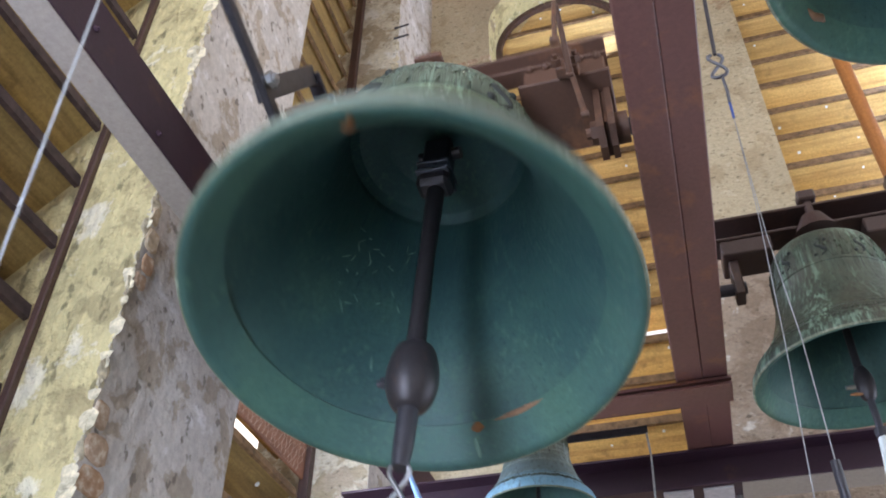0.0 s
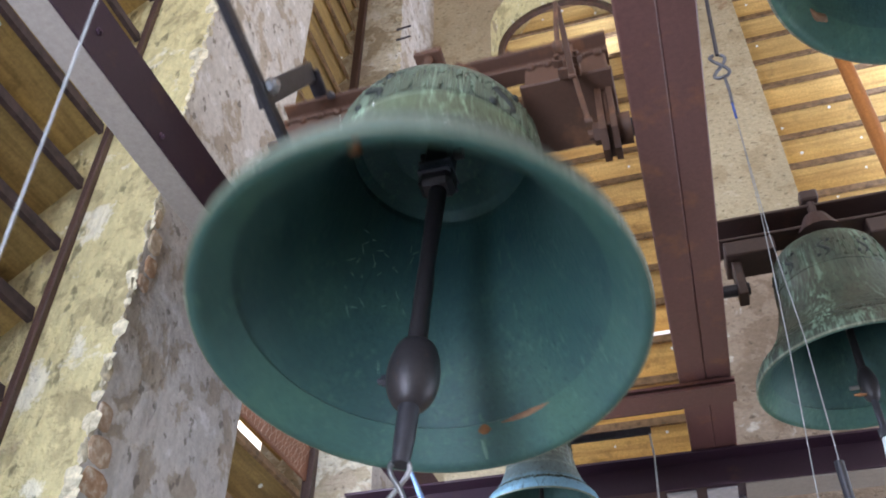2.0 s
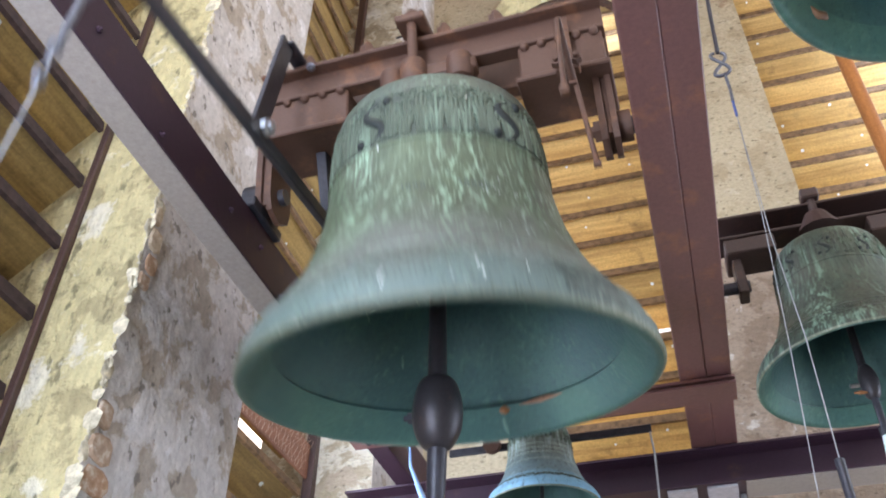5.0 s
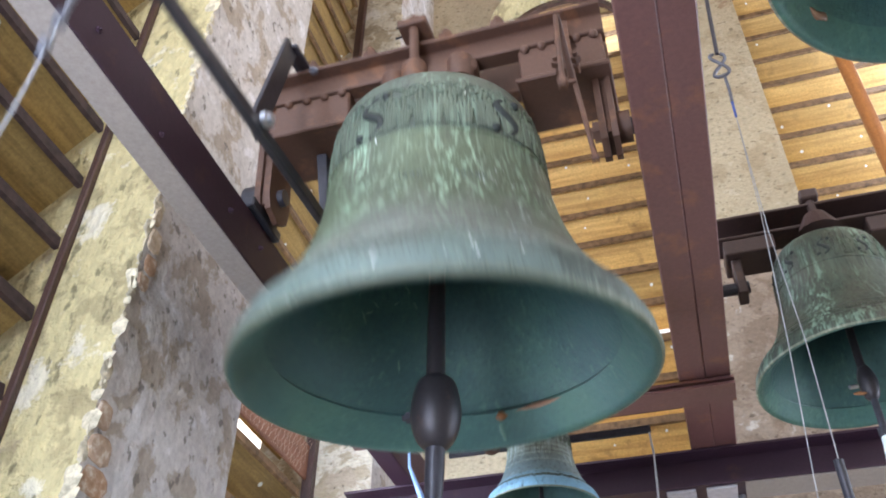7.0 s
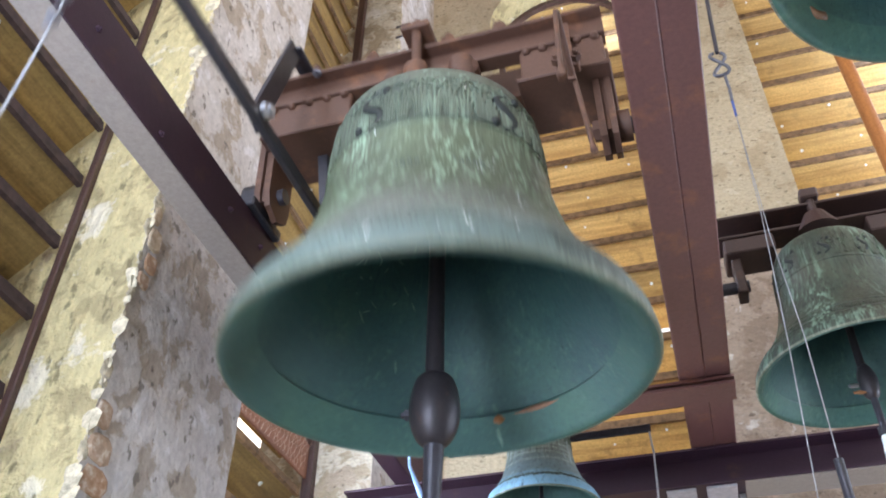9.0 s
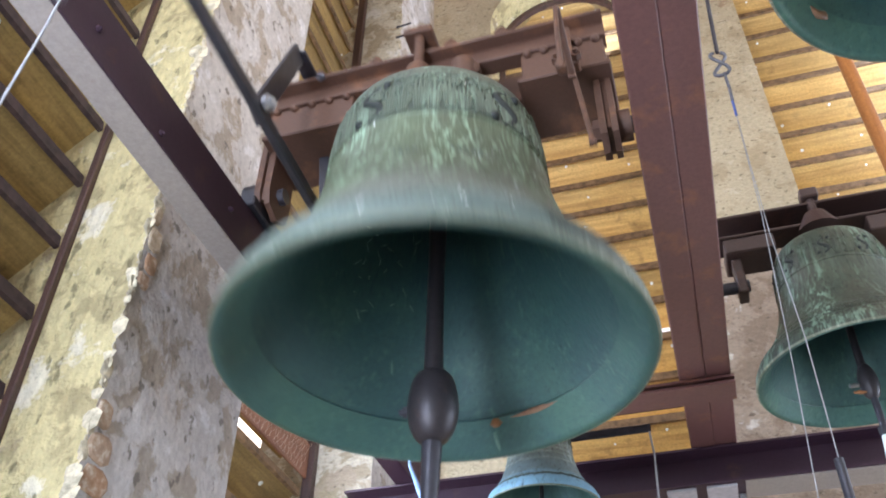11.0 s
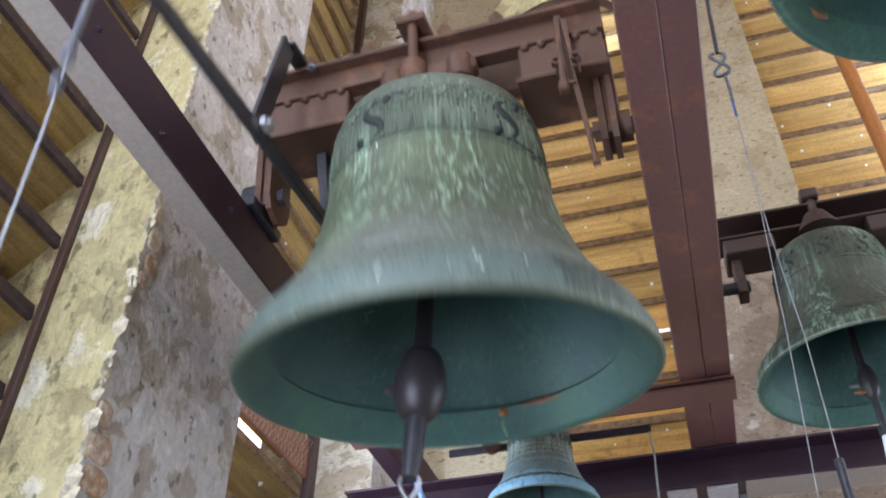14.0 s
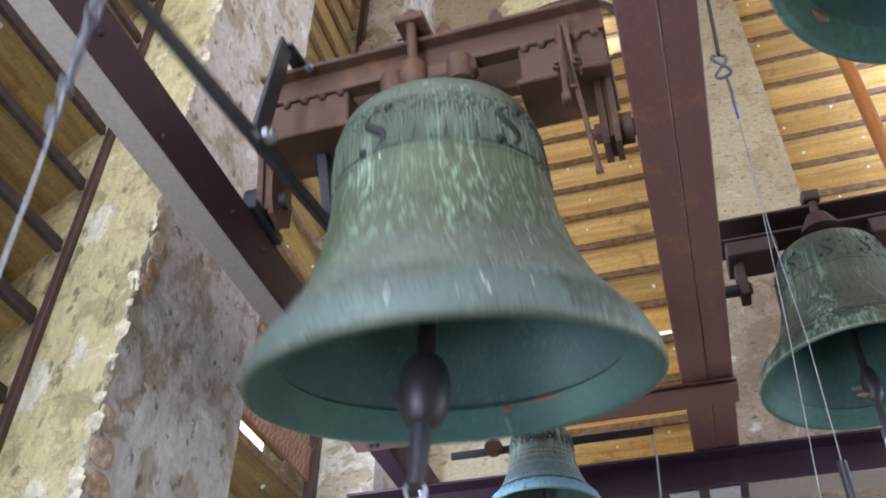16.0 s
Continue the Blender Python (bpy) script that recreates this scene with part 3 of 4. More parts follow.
louvre("north_louvre", N_OPEN[0][0], N_OPEN[0][1], lambda u, d, z: (u, LY + d, z), 1.6 + 3.70, M["slat"], "golden board louvre under a round plastered arch", (-3,))
louvre("north_louvre", N_OPEN[1][0], N_OPEN[1][1], lambda u, d, z: (u, LY + d, z), 1.6 + 3.78, M["slat"], "golden board louvre beside an orange wooden pole")


# ---- steel frame ----
Z = 1.6


def channel_y(x0, x1, y0, y1, z0, z1, open_side, t=0.009):
    """Rolled channel along y, web on the far side from its open side."""
    return extrude_x(c_profile(x0, x1, z0, z1, t) if open_side > 0 else c_profile(x1, x0, z0, z1, t), y0, y1, True)


left_beam = thing("steel_beam", Matrix.Identity(4), "dark purple-brown steel channel carrying the swinging bell's bearing", "beam", "long bell-frame beams")
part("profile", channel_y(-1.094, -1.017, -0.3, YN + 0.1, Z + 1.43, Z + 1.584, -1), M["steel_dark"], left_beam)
# thin sheet added so the underside looks caught by grazing window light
part("underside_plate", box(-1.094, -1.019, -0.3, 2.45, Z + 1.426, Z + 1.4295, 0.001), M["steel_grey"], left_beam, "grey underside strip, paled for grazing window light")
for y, z in ((1.425, 1.503), (1.596, 1.513), (1.742, 1.449), (1.106, 1.457), (0.842, 1.50)):
    part("bolt", hexbolt((-1.0168, y, Z + z), (1, 0, 0), 0.008, 0.007), M["steel_dark"], left_beam)
right_beam = thing("steel_beam", Matrix.Identity(4), "oxblood double steel channel beam between two bells", "beam", "long bell-frame beams")
part("profile", channel_y(0.015, 0.0955, -0.3, YN + 0.1, Z + 1.43, Z + 1.59, -1), M["steel"], right_beam)
part("profile", channel_y(0.0957, 0.171, -0.3, YN + 0.1, Z + 1.432, Z + 1.592, 1), M["steel"], right_beam)


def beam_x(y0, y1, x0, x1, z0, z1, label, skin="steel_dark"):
    b = thing("cross_beam", Matrix.Identity(4), label, "beam", "cross beams under the bell frame")
    bm = extrude_x(i_profile(y0, y1, z0, z1, 0.009), x0, x1)
    part("profile", bm, M[skin], b)
    return b


c1 = beam_x(2.465, 2.575, -1.11, 0.178, Z + 1.397, Z + 1.4255, "slim red-brown cross beam bolted under two long beams", "steel")
for x in (-1.045, -1.02):
    part("bolt", hexbolt((x, 2.53, Z + 1.397), (0, 0, -1), 0.011, 0.008), M["iron"], c1)
c2 = beam_x(2.94, 3.09, -1.3, 2.4, Z + 1.290, Z + 1.427, "heavy dark brown cross beam spanning the chamber")
# thin pale sheet added as floor light on the beam's underside
part("underside_plate", box(0.17, 2.39, 2.945, 3.085, Z + 1.285, Z + 1.2895, 0.001), M["steel_grey"], c2, "pale underside strip, coloured as lit from the floor")
for x0, x1 in ((-0.095, 0.005), (0.04, 0.142)):
    part("packing_plate", box(x0, x1, 2.957, 3.085, Z + 1.280, Z + 1.2895, 0.002), M["plate"], c2, "pale packing plate")
part("bolt", hexbolt((0.157, 3.06, Z + 1.2895), (0, 0, -1), 0.012, 0.016), M["zinc"], c2)


# ---- bells ----
OUTER = smooth_profile([(0.0, 0.170), (0.12, 0.167), (0.178, 0.158)], 3) + [(0.188, 0.154), (0.191, 0.147)] + \
    smooth_profile([(0.196, 0.141), (0.232, 0.123), (0.257, 0.096), (0.2705, 0.062), (0.2775, 0.02), (0.282, -0.03), (0.285, -0.07), (0.287, -0.10)], 4)
RIDGE1 = [(0.287, -0.103), (0.2925, -0.106), (0.2935, -0.112), (0.2895, -0.117)]
WAIST = smooth_profile([(0.2895, -0.119), (0.296, -0.175), (0.316, -0.262), (0.343, -0.34), (0.363, -0.385), (0.391, -0.437)], 4)
RIDGE2 = [(0.394, -0.439), (0.398, -0.441), (0.401, -0.447), (0.400, -0.452)]
FRIEZE = smooth_profile([(0.401, -0.454), (0.428, -0.49), (0.462, -0.528)], 4)
RIDGE3 = [(0.466, -0.529), (0.471, -0.533), (0.472, -0.539)]
LIP = smooth_profile([(0.473, -0.541), (0.482, -0.558), (0.489, -0.574)], 3) + [(0.4925, -0.576), (0.4935, -0.580)] + \
    smooth_profile([(0.4935, -0.582), (0.498, -0.603), (0.501, -0.617)], 3) + [(0.5005, -0.621), (0.498, -0.625), (0.493, -0.627)]
INNER = smooth_profile([(0.493, -0.627), (0.476, -0.624), (0.450, -0.592), (0.417, -0.551)], 3)
INNER2 = smooth_profile([(0.423, -0.544), (0.409, -0.525), (0.375, -0.47), (0.334, -0.39), (0.298, -0.29), (0.268, -0.17), (0.250, -0.02), (0.239, 0.045)], 4) + \
    [(0.246, 0.050), (0.246, 0.082), (0.224, 0.104), (0.156, 0.114), (0.150, 0.112), (0.140, 0.112), (0.132, 0.117), (0.05, 0.123), (0.0, 0.123)]


def bell_body(parent, k=1.0, seg=120, skin="bronze"):
    outer = OUTER + RIDGE1 + WAIST + RIDGE2 + FRIEZE + RIDGE3 + LIP
    prof = outer + INNER[1:] + INNER2
    top = sum(z > 0.058 for r, z in OUTER)
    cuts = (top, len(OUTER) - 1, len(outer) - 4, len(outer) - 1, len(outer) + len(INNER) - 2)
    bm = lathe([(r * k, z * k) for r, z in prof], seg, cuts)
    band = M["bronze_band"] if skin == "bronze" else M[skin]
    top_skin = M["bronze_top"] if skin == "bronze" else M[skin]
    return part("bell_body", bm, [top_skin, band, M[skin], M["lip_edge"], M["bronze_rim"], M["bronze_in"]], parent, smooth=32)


def radius_at(z):
    prof = OUTER + RIDGE1 + WAIST + RIDGE2 + FRIEZE + RIDGE3 + LIP
    for (r0, z0), (r1, z1) in zip(prof, prof[1:]):
        if z1 <= z <= z0 and z0 > z1:
            return r0 + (r1 - r0) * (z0 - z) / (z0 - z1)
    return 0.5


def on_bell(a, z, k=1.0, proud=0.0):
    """A place on the bell's outside; a in degrees from the side that faces the camera, to the right."""
    r = radius_at(z) + proud
    return Vector((r * math.sin(radians(a)), -r * math.cos(radians(a)), z)) * k


def scroll(parent, a0, z0, k=1.0, size=1.0):
    """S scroll ending in two dots."""
    n = 24
    pts = []
    for i in range(n + 1):
        t = 1 - 2 * i / n
        pts.append(on_bell(a0 - 4.3 * size * math.sin(t * math.pi * 1.08) + 0.4 * t, z0 + 0.052 * size * t, k, -0.0025))
    bm = tube(pts, [k * size * (0.0052 + 0.0076 * math.sin(math.pi * i / n) ** 1.4) for i in range(n + 1)])
    for da, dz in ((-6.0, -0.042), (6.2, 0.046)):
        own = bmesh.new()
        bmesh.ops.create_uvsphere(own, u_segments=10, v_segments=6, radius=0.0112 * size * k)
        own.transform(Matrix.Translation(on_bell(a0 + da * size, z0 + dz * size, k, 0.0)))
        join(bm, own)
    return part("scroll_ornament", bm, M["bronze_dark"], parent, "dark S-shaped scroll", smooth=60)


def leaf_relief(parent, k, rng, z0, z1, count, name="leaf_relief"):
    """Acanthus: fans of fine ribs that rise, part and curl over at their tips, with small curls between."""
    bm = bmesh.new()
    for i in range(count):
        a, tall = -180 + 360 * i / count + rng.uniform(-1.0, 1.0), (1.0 if i % 2 else 0.82) * rng.uniform(0.92, 1.0)
        for rib in range(5):
            side = (rib - 2) * 1.9
            ln = tall * (1 - 0.075 * abs(side)) * rng.uniform(0.85, 1.05)
            n = 9
            pts = []
            for q in range(n):
                t = q / (n - 1)
                curl = math.sin(max(0.0, t - 0.62) * 7.0)
                zz = z0 + 0.004 + (z1 - z0 - 0.006) * ln * (t - 0.10 * curl * abs(side) / 4)
                pts.append(on_bell(a + side * (0.58 + 0.45 * t ** 1.7) + 0.35 * curl * side, max(z0, min(z1, zz)), k, 0.002))
            tube(pts, [k * (0.0014 + 0.0034 * math.sin(math.pi * (q + 0.8) / (n + 0.6))) for q in range(n)], bm, 5)
        for _ in range(13):
            ca, cz, turn, cr = a + rng.uniform(-5, 5), rng.uniform(z0 + 0.015, z1 - 0.012), rng.choice((-1, 1)), rng.uniform(0.007, 0.017)
            pts = []
            for q in range(10):
                w, rr = 0.75 * q * turn + cz * 90, cr * (1 - q / 12)
                pts.append(on_bell(ca + math.degrees(rr * math.cos(w) / 0.27), max(z0, min(z1, cz + rr * math.sin(w))), k, 0.002))
            tube(pts, [k * (0.0022 + 0.0018 * q / 9) for q in range(10)], bm, 5)
    return part(name, bm, M["bronze_leaf"] if k > 0.9 else M["bronze_old"], parent, kind="stuff", smooth=60)


def frieze_relief(parent, k):
    bm = bmesh.new()
    fr = random.Random(11)
    for i in range(110):
        a = 360 / 110 * i
        ph, up = fr.uniform(0, 6), 1 if i % 2 else -1
        pts = [on_bell(a + 1.6 * math.sin(q * 0.6 + ph) * (1 - q / 13), -0.489 + up * 0.017 * math.cos(q * 0.6 + ph) * (1 - q / 13), k, 0.0) for q in range(12)]
        tube(pts, [k * (0.0012 + 0.0032 * math.sin(math.pi * (q + 0.6) / 12.2)) for q in range(12)], bm, 5)
        for _ in range(3):
            a1, z1, dz = a + fr.uniform(-2.5, 2.5), -0.489 + fr.uniform(-0.018, 0.014), fr.uniform(0.008, 0.018)
            pts = [on_bell(a1 + 1.2 * math.sin(0.7 * q), z1 + dz * (q / 5 - 0.5), k, 0.0) for q in range(6)]
            tube(pts, [k * (0.0014 + 0.003 * math.sin(math.pi * (q + 0.5) / 6)) for q in range(6)], bm, 5)
    return part("frieze_relief", bm, M["bronze"] if k > 0.9 else M["bronze_old"], parent, kind="stuff", smooth=60)


def lettering_bars(parent, k, z, a0, a1, count, h=0.02, skin="bronze_patch"):
    bm = bmesh.new()
    for i in range(count):
        a = a0 + (a1 - a0) * i / max(1, count - 1)
        tube([on_bell(a, z - h * (0.5 if i % 3 else 0.3), k, -0.001), on_bell(a + (0.2 if i % 2 else -0.5), z + h / 2, k, -0.001)], k * 0.0026, bm, 5)
    return part("inscription", bm, M[skin], parent, kind="stuff")


# ---- the swinging bell ----
AX = (-0.507, 1.581, Z + 1.672)


def swing(t):
    return 2.476 + 31.047 * math.cos(2 * math.pi * (t - FAR) / PERIOD)


# the clapper's lean from upright, in sixteenths of the bell's period
LEAN = (9.0, 9.6, 4.5, -2.3, -6.2, -8.6, -6.2, -3.3, -5.0, -6.4, -6.1, -1.4, 3.6, 6.3, 7.6, 7.9)


def clapper_swing(t):
    f = ((t - FAR) / PERIOD) % 1.0 * 16
    k, u = int(f), f - int(f)
    a, b, c, d = (LEAN[(k + q) % 16] for q in (-1, 0, 1, 2))
    return 0.5 * (2 * b + (c - a) * u + (2 * a - 5 * b + 4 * c - d) * u * u + (3 * b - a - 3 * c + d) * u ** 3)


rng = random.Random(3)
bell = thing("swinging_bell", pose(*AX, swing(0)), "large green-patinated bronze church bell swinging under a rusty iron yoke", "bell")
body = bell_body(bell)
for a in (-17, 53, 125, 197, 269):
    scroll(body, a, -0.032, 1.0, 1.22)
leaf_relief(body, 1.0, rng, -0.099, 0.057, 48)
frieze_relief(body, 1.0)
lettering_bars(body, 1.0, -0.556, -12, 12, 15, 0.015)
lettering_bars(body, 1.0, -0.262, 0, 9, 7, 0.018)
lettering_bars(body, 1.0, -0.262, 24, 36, 9, 0.016)
crown = part("crown_loop", lathe([(0, 0.275), (0.05, 0.27), (0.066, 0.23), (0.085, 0.175), (0.10, 0.158), (0, 0.152)], 24), M["bronze_band"], bell, "green bronze crown on the bell's top", smooth=40)
for a in range(6):
    c, q = math.cos(a * math.pi / 3), math.sin(a * math.pi / 3)
    part("crown_strap", tube([(0.06 * c, 0.06 * q, 0.245), (0.10 * c, 0.10 * q, 0.225), (0.125 * c, 0.125 * q, 0.185), (0.12 * c, 0.12 * q, 0.145)], 0.018, None, 10), M["bronze_band"], crown, smooth=50)

# yoke: two channels back to back with blocks and clamps
for sgn in (-1, 1):
    bm = extrude_x(c_profile(sgn * 0.055, sgn * 0.108, 0.250, 0.365, 0.0125), -0.490, 0.493)
    part("yoke_channel", bm, M["yoke"], bell)
for x0, x1 in ((-0.478, -0.222), (0.262, 0.486)):
    bm = box(x0, x1, -0.100, 0.100, 0.145, 0.2495, 0.005)
    part("end_block", bm, M["yoke"], bell)
    bm = box(x0 - 0.012, x1 + 0.010, -0.112, 0.112, 0.128, 0.145, 0.004)
    part("block_plate", bm, M["yoke"], bell)
    for i in range(5):
        x = x0 + 0.02 + (x1 - x0 - 0.04) * i / 4
        bm = bmesh.new()
        bmesh.ops.create_uvsphere(bm, u_segments=10, v_segments=6, radius=0.0125)
        bm.transform(Matrix.Translation((x, -0.104, 0.243)))
        part("rivet", bm, M["yoke"], bell, smooth=60)
for x in (-0.17, 0.06, 0.21, -0.35):
    part("top_nut", hexbolt((x, -0.08, 0.365), (0, 0, 1), 0.022, 0.03), M["yoke"], bell)
for x, y in ((-0.085, -0.105), (-0.02, -0.128), (0.105, -0.112), (-0.075, 0.11), (0.105, 0.11)):
    bm = lathe([(0, 0.255), (0.034, 0.253), (0.037, 0.24), (0.036, 0.195), (0.031, 0.182), (0.016, 0.178), (0.014, 0.158), (0, 0.156)], 20)
    bm.transform(Matrix.Translation((x, y, 0)))
    part("crown_clamp", bm, M["yoke"], bell, smooth=40)
part("clamp_bar", box(-0.12, 0.15, -0.125, -0.07, 0.20, 0.2495, 0.01), M["yoke"], bell)
part("clamp_bar", box(-0.12, 0.15, 0.07, 0.125, 0.20, 0.2495, 0.01), M["yoke"], bell)
part("front_tie", rod((-0.02, -0.128, 0.22), (-0.02, -0.128, 0.40), 0.014), M["yoke"], bell, smooth=40)
part("tie_plate", box(-0.062, 0.022, -0.155, -0.02, 0.395, 0.42, 0.004), M["yoke"], bell)
part("tie_nut", hexbolt((-0.02, -0.12, 0.42), (0, 0, 1), 0.024, 0.02), M["yoke"], bell)
# crank plates and axle stubs
for x0, x1, s in ((0.452, 0.476, 1), (-0.500, -0.475, -1)):
    outline = [(-0.06, 0.20), (-0.062, -0.02), (-0.05, -0.062), (0.0, -0.085), (0.05, -0.062), (0.062, -0.02), (0.06, 0.20)]
    part("crank_plate", extrude_x(outline, x0 - 0.012, x0 + 0.006), M["yoke"], bell)
    part("crank_plate", extrude_x(outline, x1 - 0.006, x1 + 0.010), M["yoke"], bell)
    part("crank_web", box(x0 + 0.006, x1 - 0.006, -0.050, 0.050, -0.045, 0.15, 0.002), M["yoke"], bell)
    if s > 0:
        part("crank_bolt", hexbolt((x0 - 0.008, 0, 0), (-1, 0, 0), 0.030, 0.022), M["yoke"], bell)
    part("axle_stub", rod(((x0 + x1) / 2 - s * 0.04, 0, 0), ((x0 + x1) / 2 + s * 0.09, 0, 0), 0.024), M["iron"], bell, smooth=40)
    part("axle_collar", rod(((x0 + x1) / 2 + s * 0.02, 0, 0), ((x0 + x1) / 2 + s * 0.055, 0, 0), 0.042, None, 16), M["yoke"], bell, smooth=40)
# lever with its straps
bm = bar((-0.347, -0.915, -0.035), (-0.347, 0.10, -0.078), 0.022, 0.040, 0.004)
lever = part("lever_arm", bm, M["iron"], bell, "long black iron lever arm")
part("lever_bolt", hexbolt((-0.332, -0.356, -0.040), (1, -0.2, 0), 0.022, 0.016), M["zinc"], lever, "bright zinc bolt")
ring = [(-0.347, -0.945 + 0.032 * math.cos(a), -0.035 + 0.032 * math.sin(a)) for a in [2 * math.pi * i / 16 for i in range(17)]]
part("lever_eye", tube(ring, 0.008), M["iron"], lever)
part("front_strap", bar((-0.372, -0.185, 0.385), (-0.372, -0.335, -0.045), 0.014, 0.060, 0.002), M["iron"], bell, "flat black strap")
part("strap_hook", bar((-0.372, -0.19, 0.383), (-0.372, 0.0, 0.375), 0.045, 0.012, 0.002), M["iron"], bell)
part("rear_strap", bar((-0.345, 0.02, 0.15), (-0.345, 0.075, -0.09), 0.030, 0.050, 0.002), M["iron"], bell, "flat black strap")
part("strap_bolt", hexbolt((-0.33, -0.108, 0.345), (0, -1, 0), 0.013, 0.012), M["chain"], bell)
# rods on the yoke's other end
part("flat_strap", bar((0.393, -0.116, 0.30), (0.397, -0.150, 0.05), 0.020, 0.010, 0.002), M["yoke"], bell)
bm = tube([(0.397, -0.147, 0.066), (0.396, -0.24, 0.10), (0.395, -0.31, 0.124), (0.392, -0.325, 0.11), (0.388, -0.315, 0.02), (0.386, -0.30, -0.07)], [0.009, 0.0075, 0.006, 0.006, 0.006, 0.007])
part("hooked_rod", bm, M["yoke"], bell, smooth=50)
part("rod_weight", box(0.374, 0.397, -0.313, -0.290, -0.092, -0.068, 0.004), M["yoke"], bell)
bm = rod((0.395, -0.13, 0.14), (0.425, -0.16, -0.20), 0.0068)
rod((0.416, -0.16, -0.20), (0.434, -0.16, -0.20), 0.0095, bm)
part("hanging_rod", bm, M["yoke"], bell)
bm = box(0.36, 0.42, -0.155, -0.12, 0.10, 0.135, 0.004)
for x in (0.365, 0.415):
    hexbolt((x, -0.155, 0.117), (0, -1, 0), 0.014, 0.02, bm)
part("rod_clamp", bm, M["yoke"], bell)
# marks inside and outside
def inside_at(z):
    prof = INNER + INNER2
    for (r0, z0), (r1, z1) in zip(prof, prof[1:]):
        if z0 <= z <= z1 and z1 > z0:
            return r0 + (r1 - r0) * (z - z0) / (z1 - z0)
    return 0.25


def in_bell(a, z, proud=0.0):
    r = inside_at(z) - proud
    return Vector((r * math.sin(radians(a)), -r * math.cos(radians(a)), z))


def mark(name, pts, r, material, label):
    n = len(pts) - 1
    part(name, tube(pts, [r * (0.3 + 0.7 * math.sin(math.pi * i / n)) for i in range(n + 1)], None, 6), material, body, label, smooth=60)


mark("rust_mark", [in_bell(-3 + 6 * i / 8, -0.552 + 0.004 * noise.noise((i, 1, 1)), -0.013) for i in range(9)], 0.021, M["rust"], "orange rust stain")
mark("rust_mark", [in_bell(1.5 + 2.2 * i / 8, -0.56 - 0.06 * i / 8, -0.0075) for i in range(9)], 0.012, M["rust"], "orange rust stain")
mark("rust_mark", [in_bell(172 + 6 * i / 8, -0.556, -0.012) for i in range(9)], 0.017, M["rust"], "orange rust stain")
mark("rust_mark", [in_bell(147 + 25 * i / 16, -0.553, -0.0055) for i in range(17)], 0.0085, M["rust_pale"], "rusty streak")
mark("pale_run", [in_bell(176.5 - 0.8 * i / 8, -0.575 - 0.045 * i / 8, -0.003) for i in range(9)], 0.006, M["scratch"], "pale run")
sr = random.Random(17)
for i in range(26):
    a, z = (sr.uniform(-150, -112), sr.uniform(-0.27, -0.06)) if i < 20 else (sr.uniform(-165, -95), sr.uniform(-0.5, -0.05))
    da, dz = sr.uniform(-5, 5), sr.uniform(-0.035, 0.035)
    mark("scratch", [in_bell(a + da * q / 5, min(-0.02, z + dz * q / 5), -0.0004) for q in range(6)], sr.uniform(0.0012, 0.0026), M["scratch"], "pale scratch")
for a, z0, z1, r in ((0.5, -0.535, -0.603, 0.003), (22.9, -0.532, -0.557, 0.0035), (23.8, -0.56, -0.585, 0.004), (-14, -0.10, -0.125, 0.003), (31, 0.03, 0.0, 0.003), (35, -0.54, -0.56, 0.003)):
    mark("drip", [on_bell(a + 0.16 * math.sin(q), z0 + (z1 - z0) * q / 8, 1.0, -0.002) for q in range(9)], r, M["drip"], "white drip")

# fine pale streaks painted on as the flank's specular highlights
st = random.Random(31)
bm = bmesh.new()
for _ in range(70):
    a, z0 = (st.uniform(28, 78), st.uniform(-0.50, -0.20)) if st.random() < 0.6 else (st.uniform(-60, 40), st.uniform(-0.60, -0.45))
    ln, w = st.uniform(0.01, 0.035), st.uniform(0.0009, 0.0018)
    tube([on_bell(a + 0.5 * noise.noise((q * 0.6, a, 1)), max(-0.615, z0 - ln * q / 4), 1.0, -0.0006) for q in range(5)], [w * 0.4, w, w, w * 0.8, w * 0.3], bm, 5)
part("rain_streak", bm, M["streak"], body, "pale streaks painted as highlights down the flank", "stuff", 60)

# clapper
PIV, SIDE = (0.006, 0.0, 0.05), 1.9
clapper = thing("clapper", pose(*PIV, clapper_swing(0) - swing(0), SIDE), "", "")
clapper.parent = bell
bm = tube([(0, 0, -0.02), (0.002, 0.004, -0.15), (0.002, 0.0, -0.40), (0.004, 0, -0.69)], [0.025, 0.024, 0.020, 0.022], None, 14)
part("shaft", bm, M["clapper"], clapper, smooth=50)
bm = lathe(smooth_profile([(0.0, -0.678), (0.022, -0.68), (0.045, -0.70), (0.057, -0.76), (0.051, -0.812), (0.030, -0.848), (0.0, -0.856)], 4), 28)
bm.transform(Matrix.Translation((0.006, 0, 0)))
part("ball", bm, M["clapper"], clapper, "worn dark iron ball", smooth=50)
bm = tube([(0.006, 0, -0.80), (0.006, 0, -0.86), (0.005, 0, -0.93), (0.004, 0, -0.985)], [0.026, 0.022, 0.021, 0.017], None, 14)
part("tail", bm, M["iron"], clapper, smooth=40)
part("side_bolt", hexbolt((-0.046, 0, -0.772), (-1, 0, 0), 0.014, 0.016), M["iron"], clapper)
part("leather_joint", box(-0.037, 0.037, -0.030, 0.030, -0.080, 0.045, 0.006), M["iron"], clapper, "black strapped joint")
part("joint_block", box(-0.046, 0.046, -0.036, 0.036, -0.150, -0.080, 0.014), M["clapper"], clapper)
for z in (-0.076, -0.108):
    part("joint_band", box(-0.044, 0.044, -0.046, 0.046, z - 0.005, z + 0.005, 0.002), M["chain"], clapper, "grey steel band")
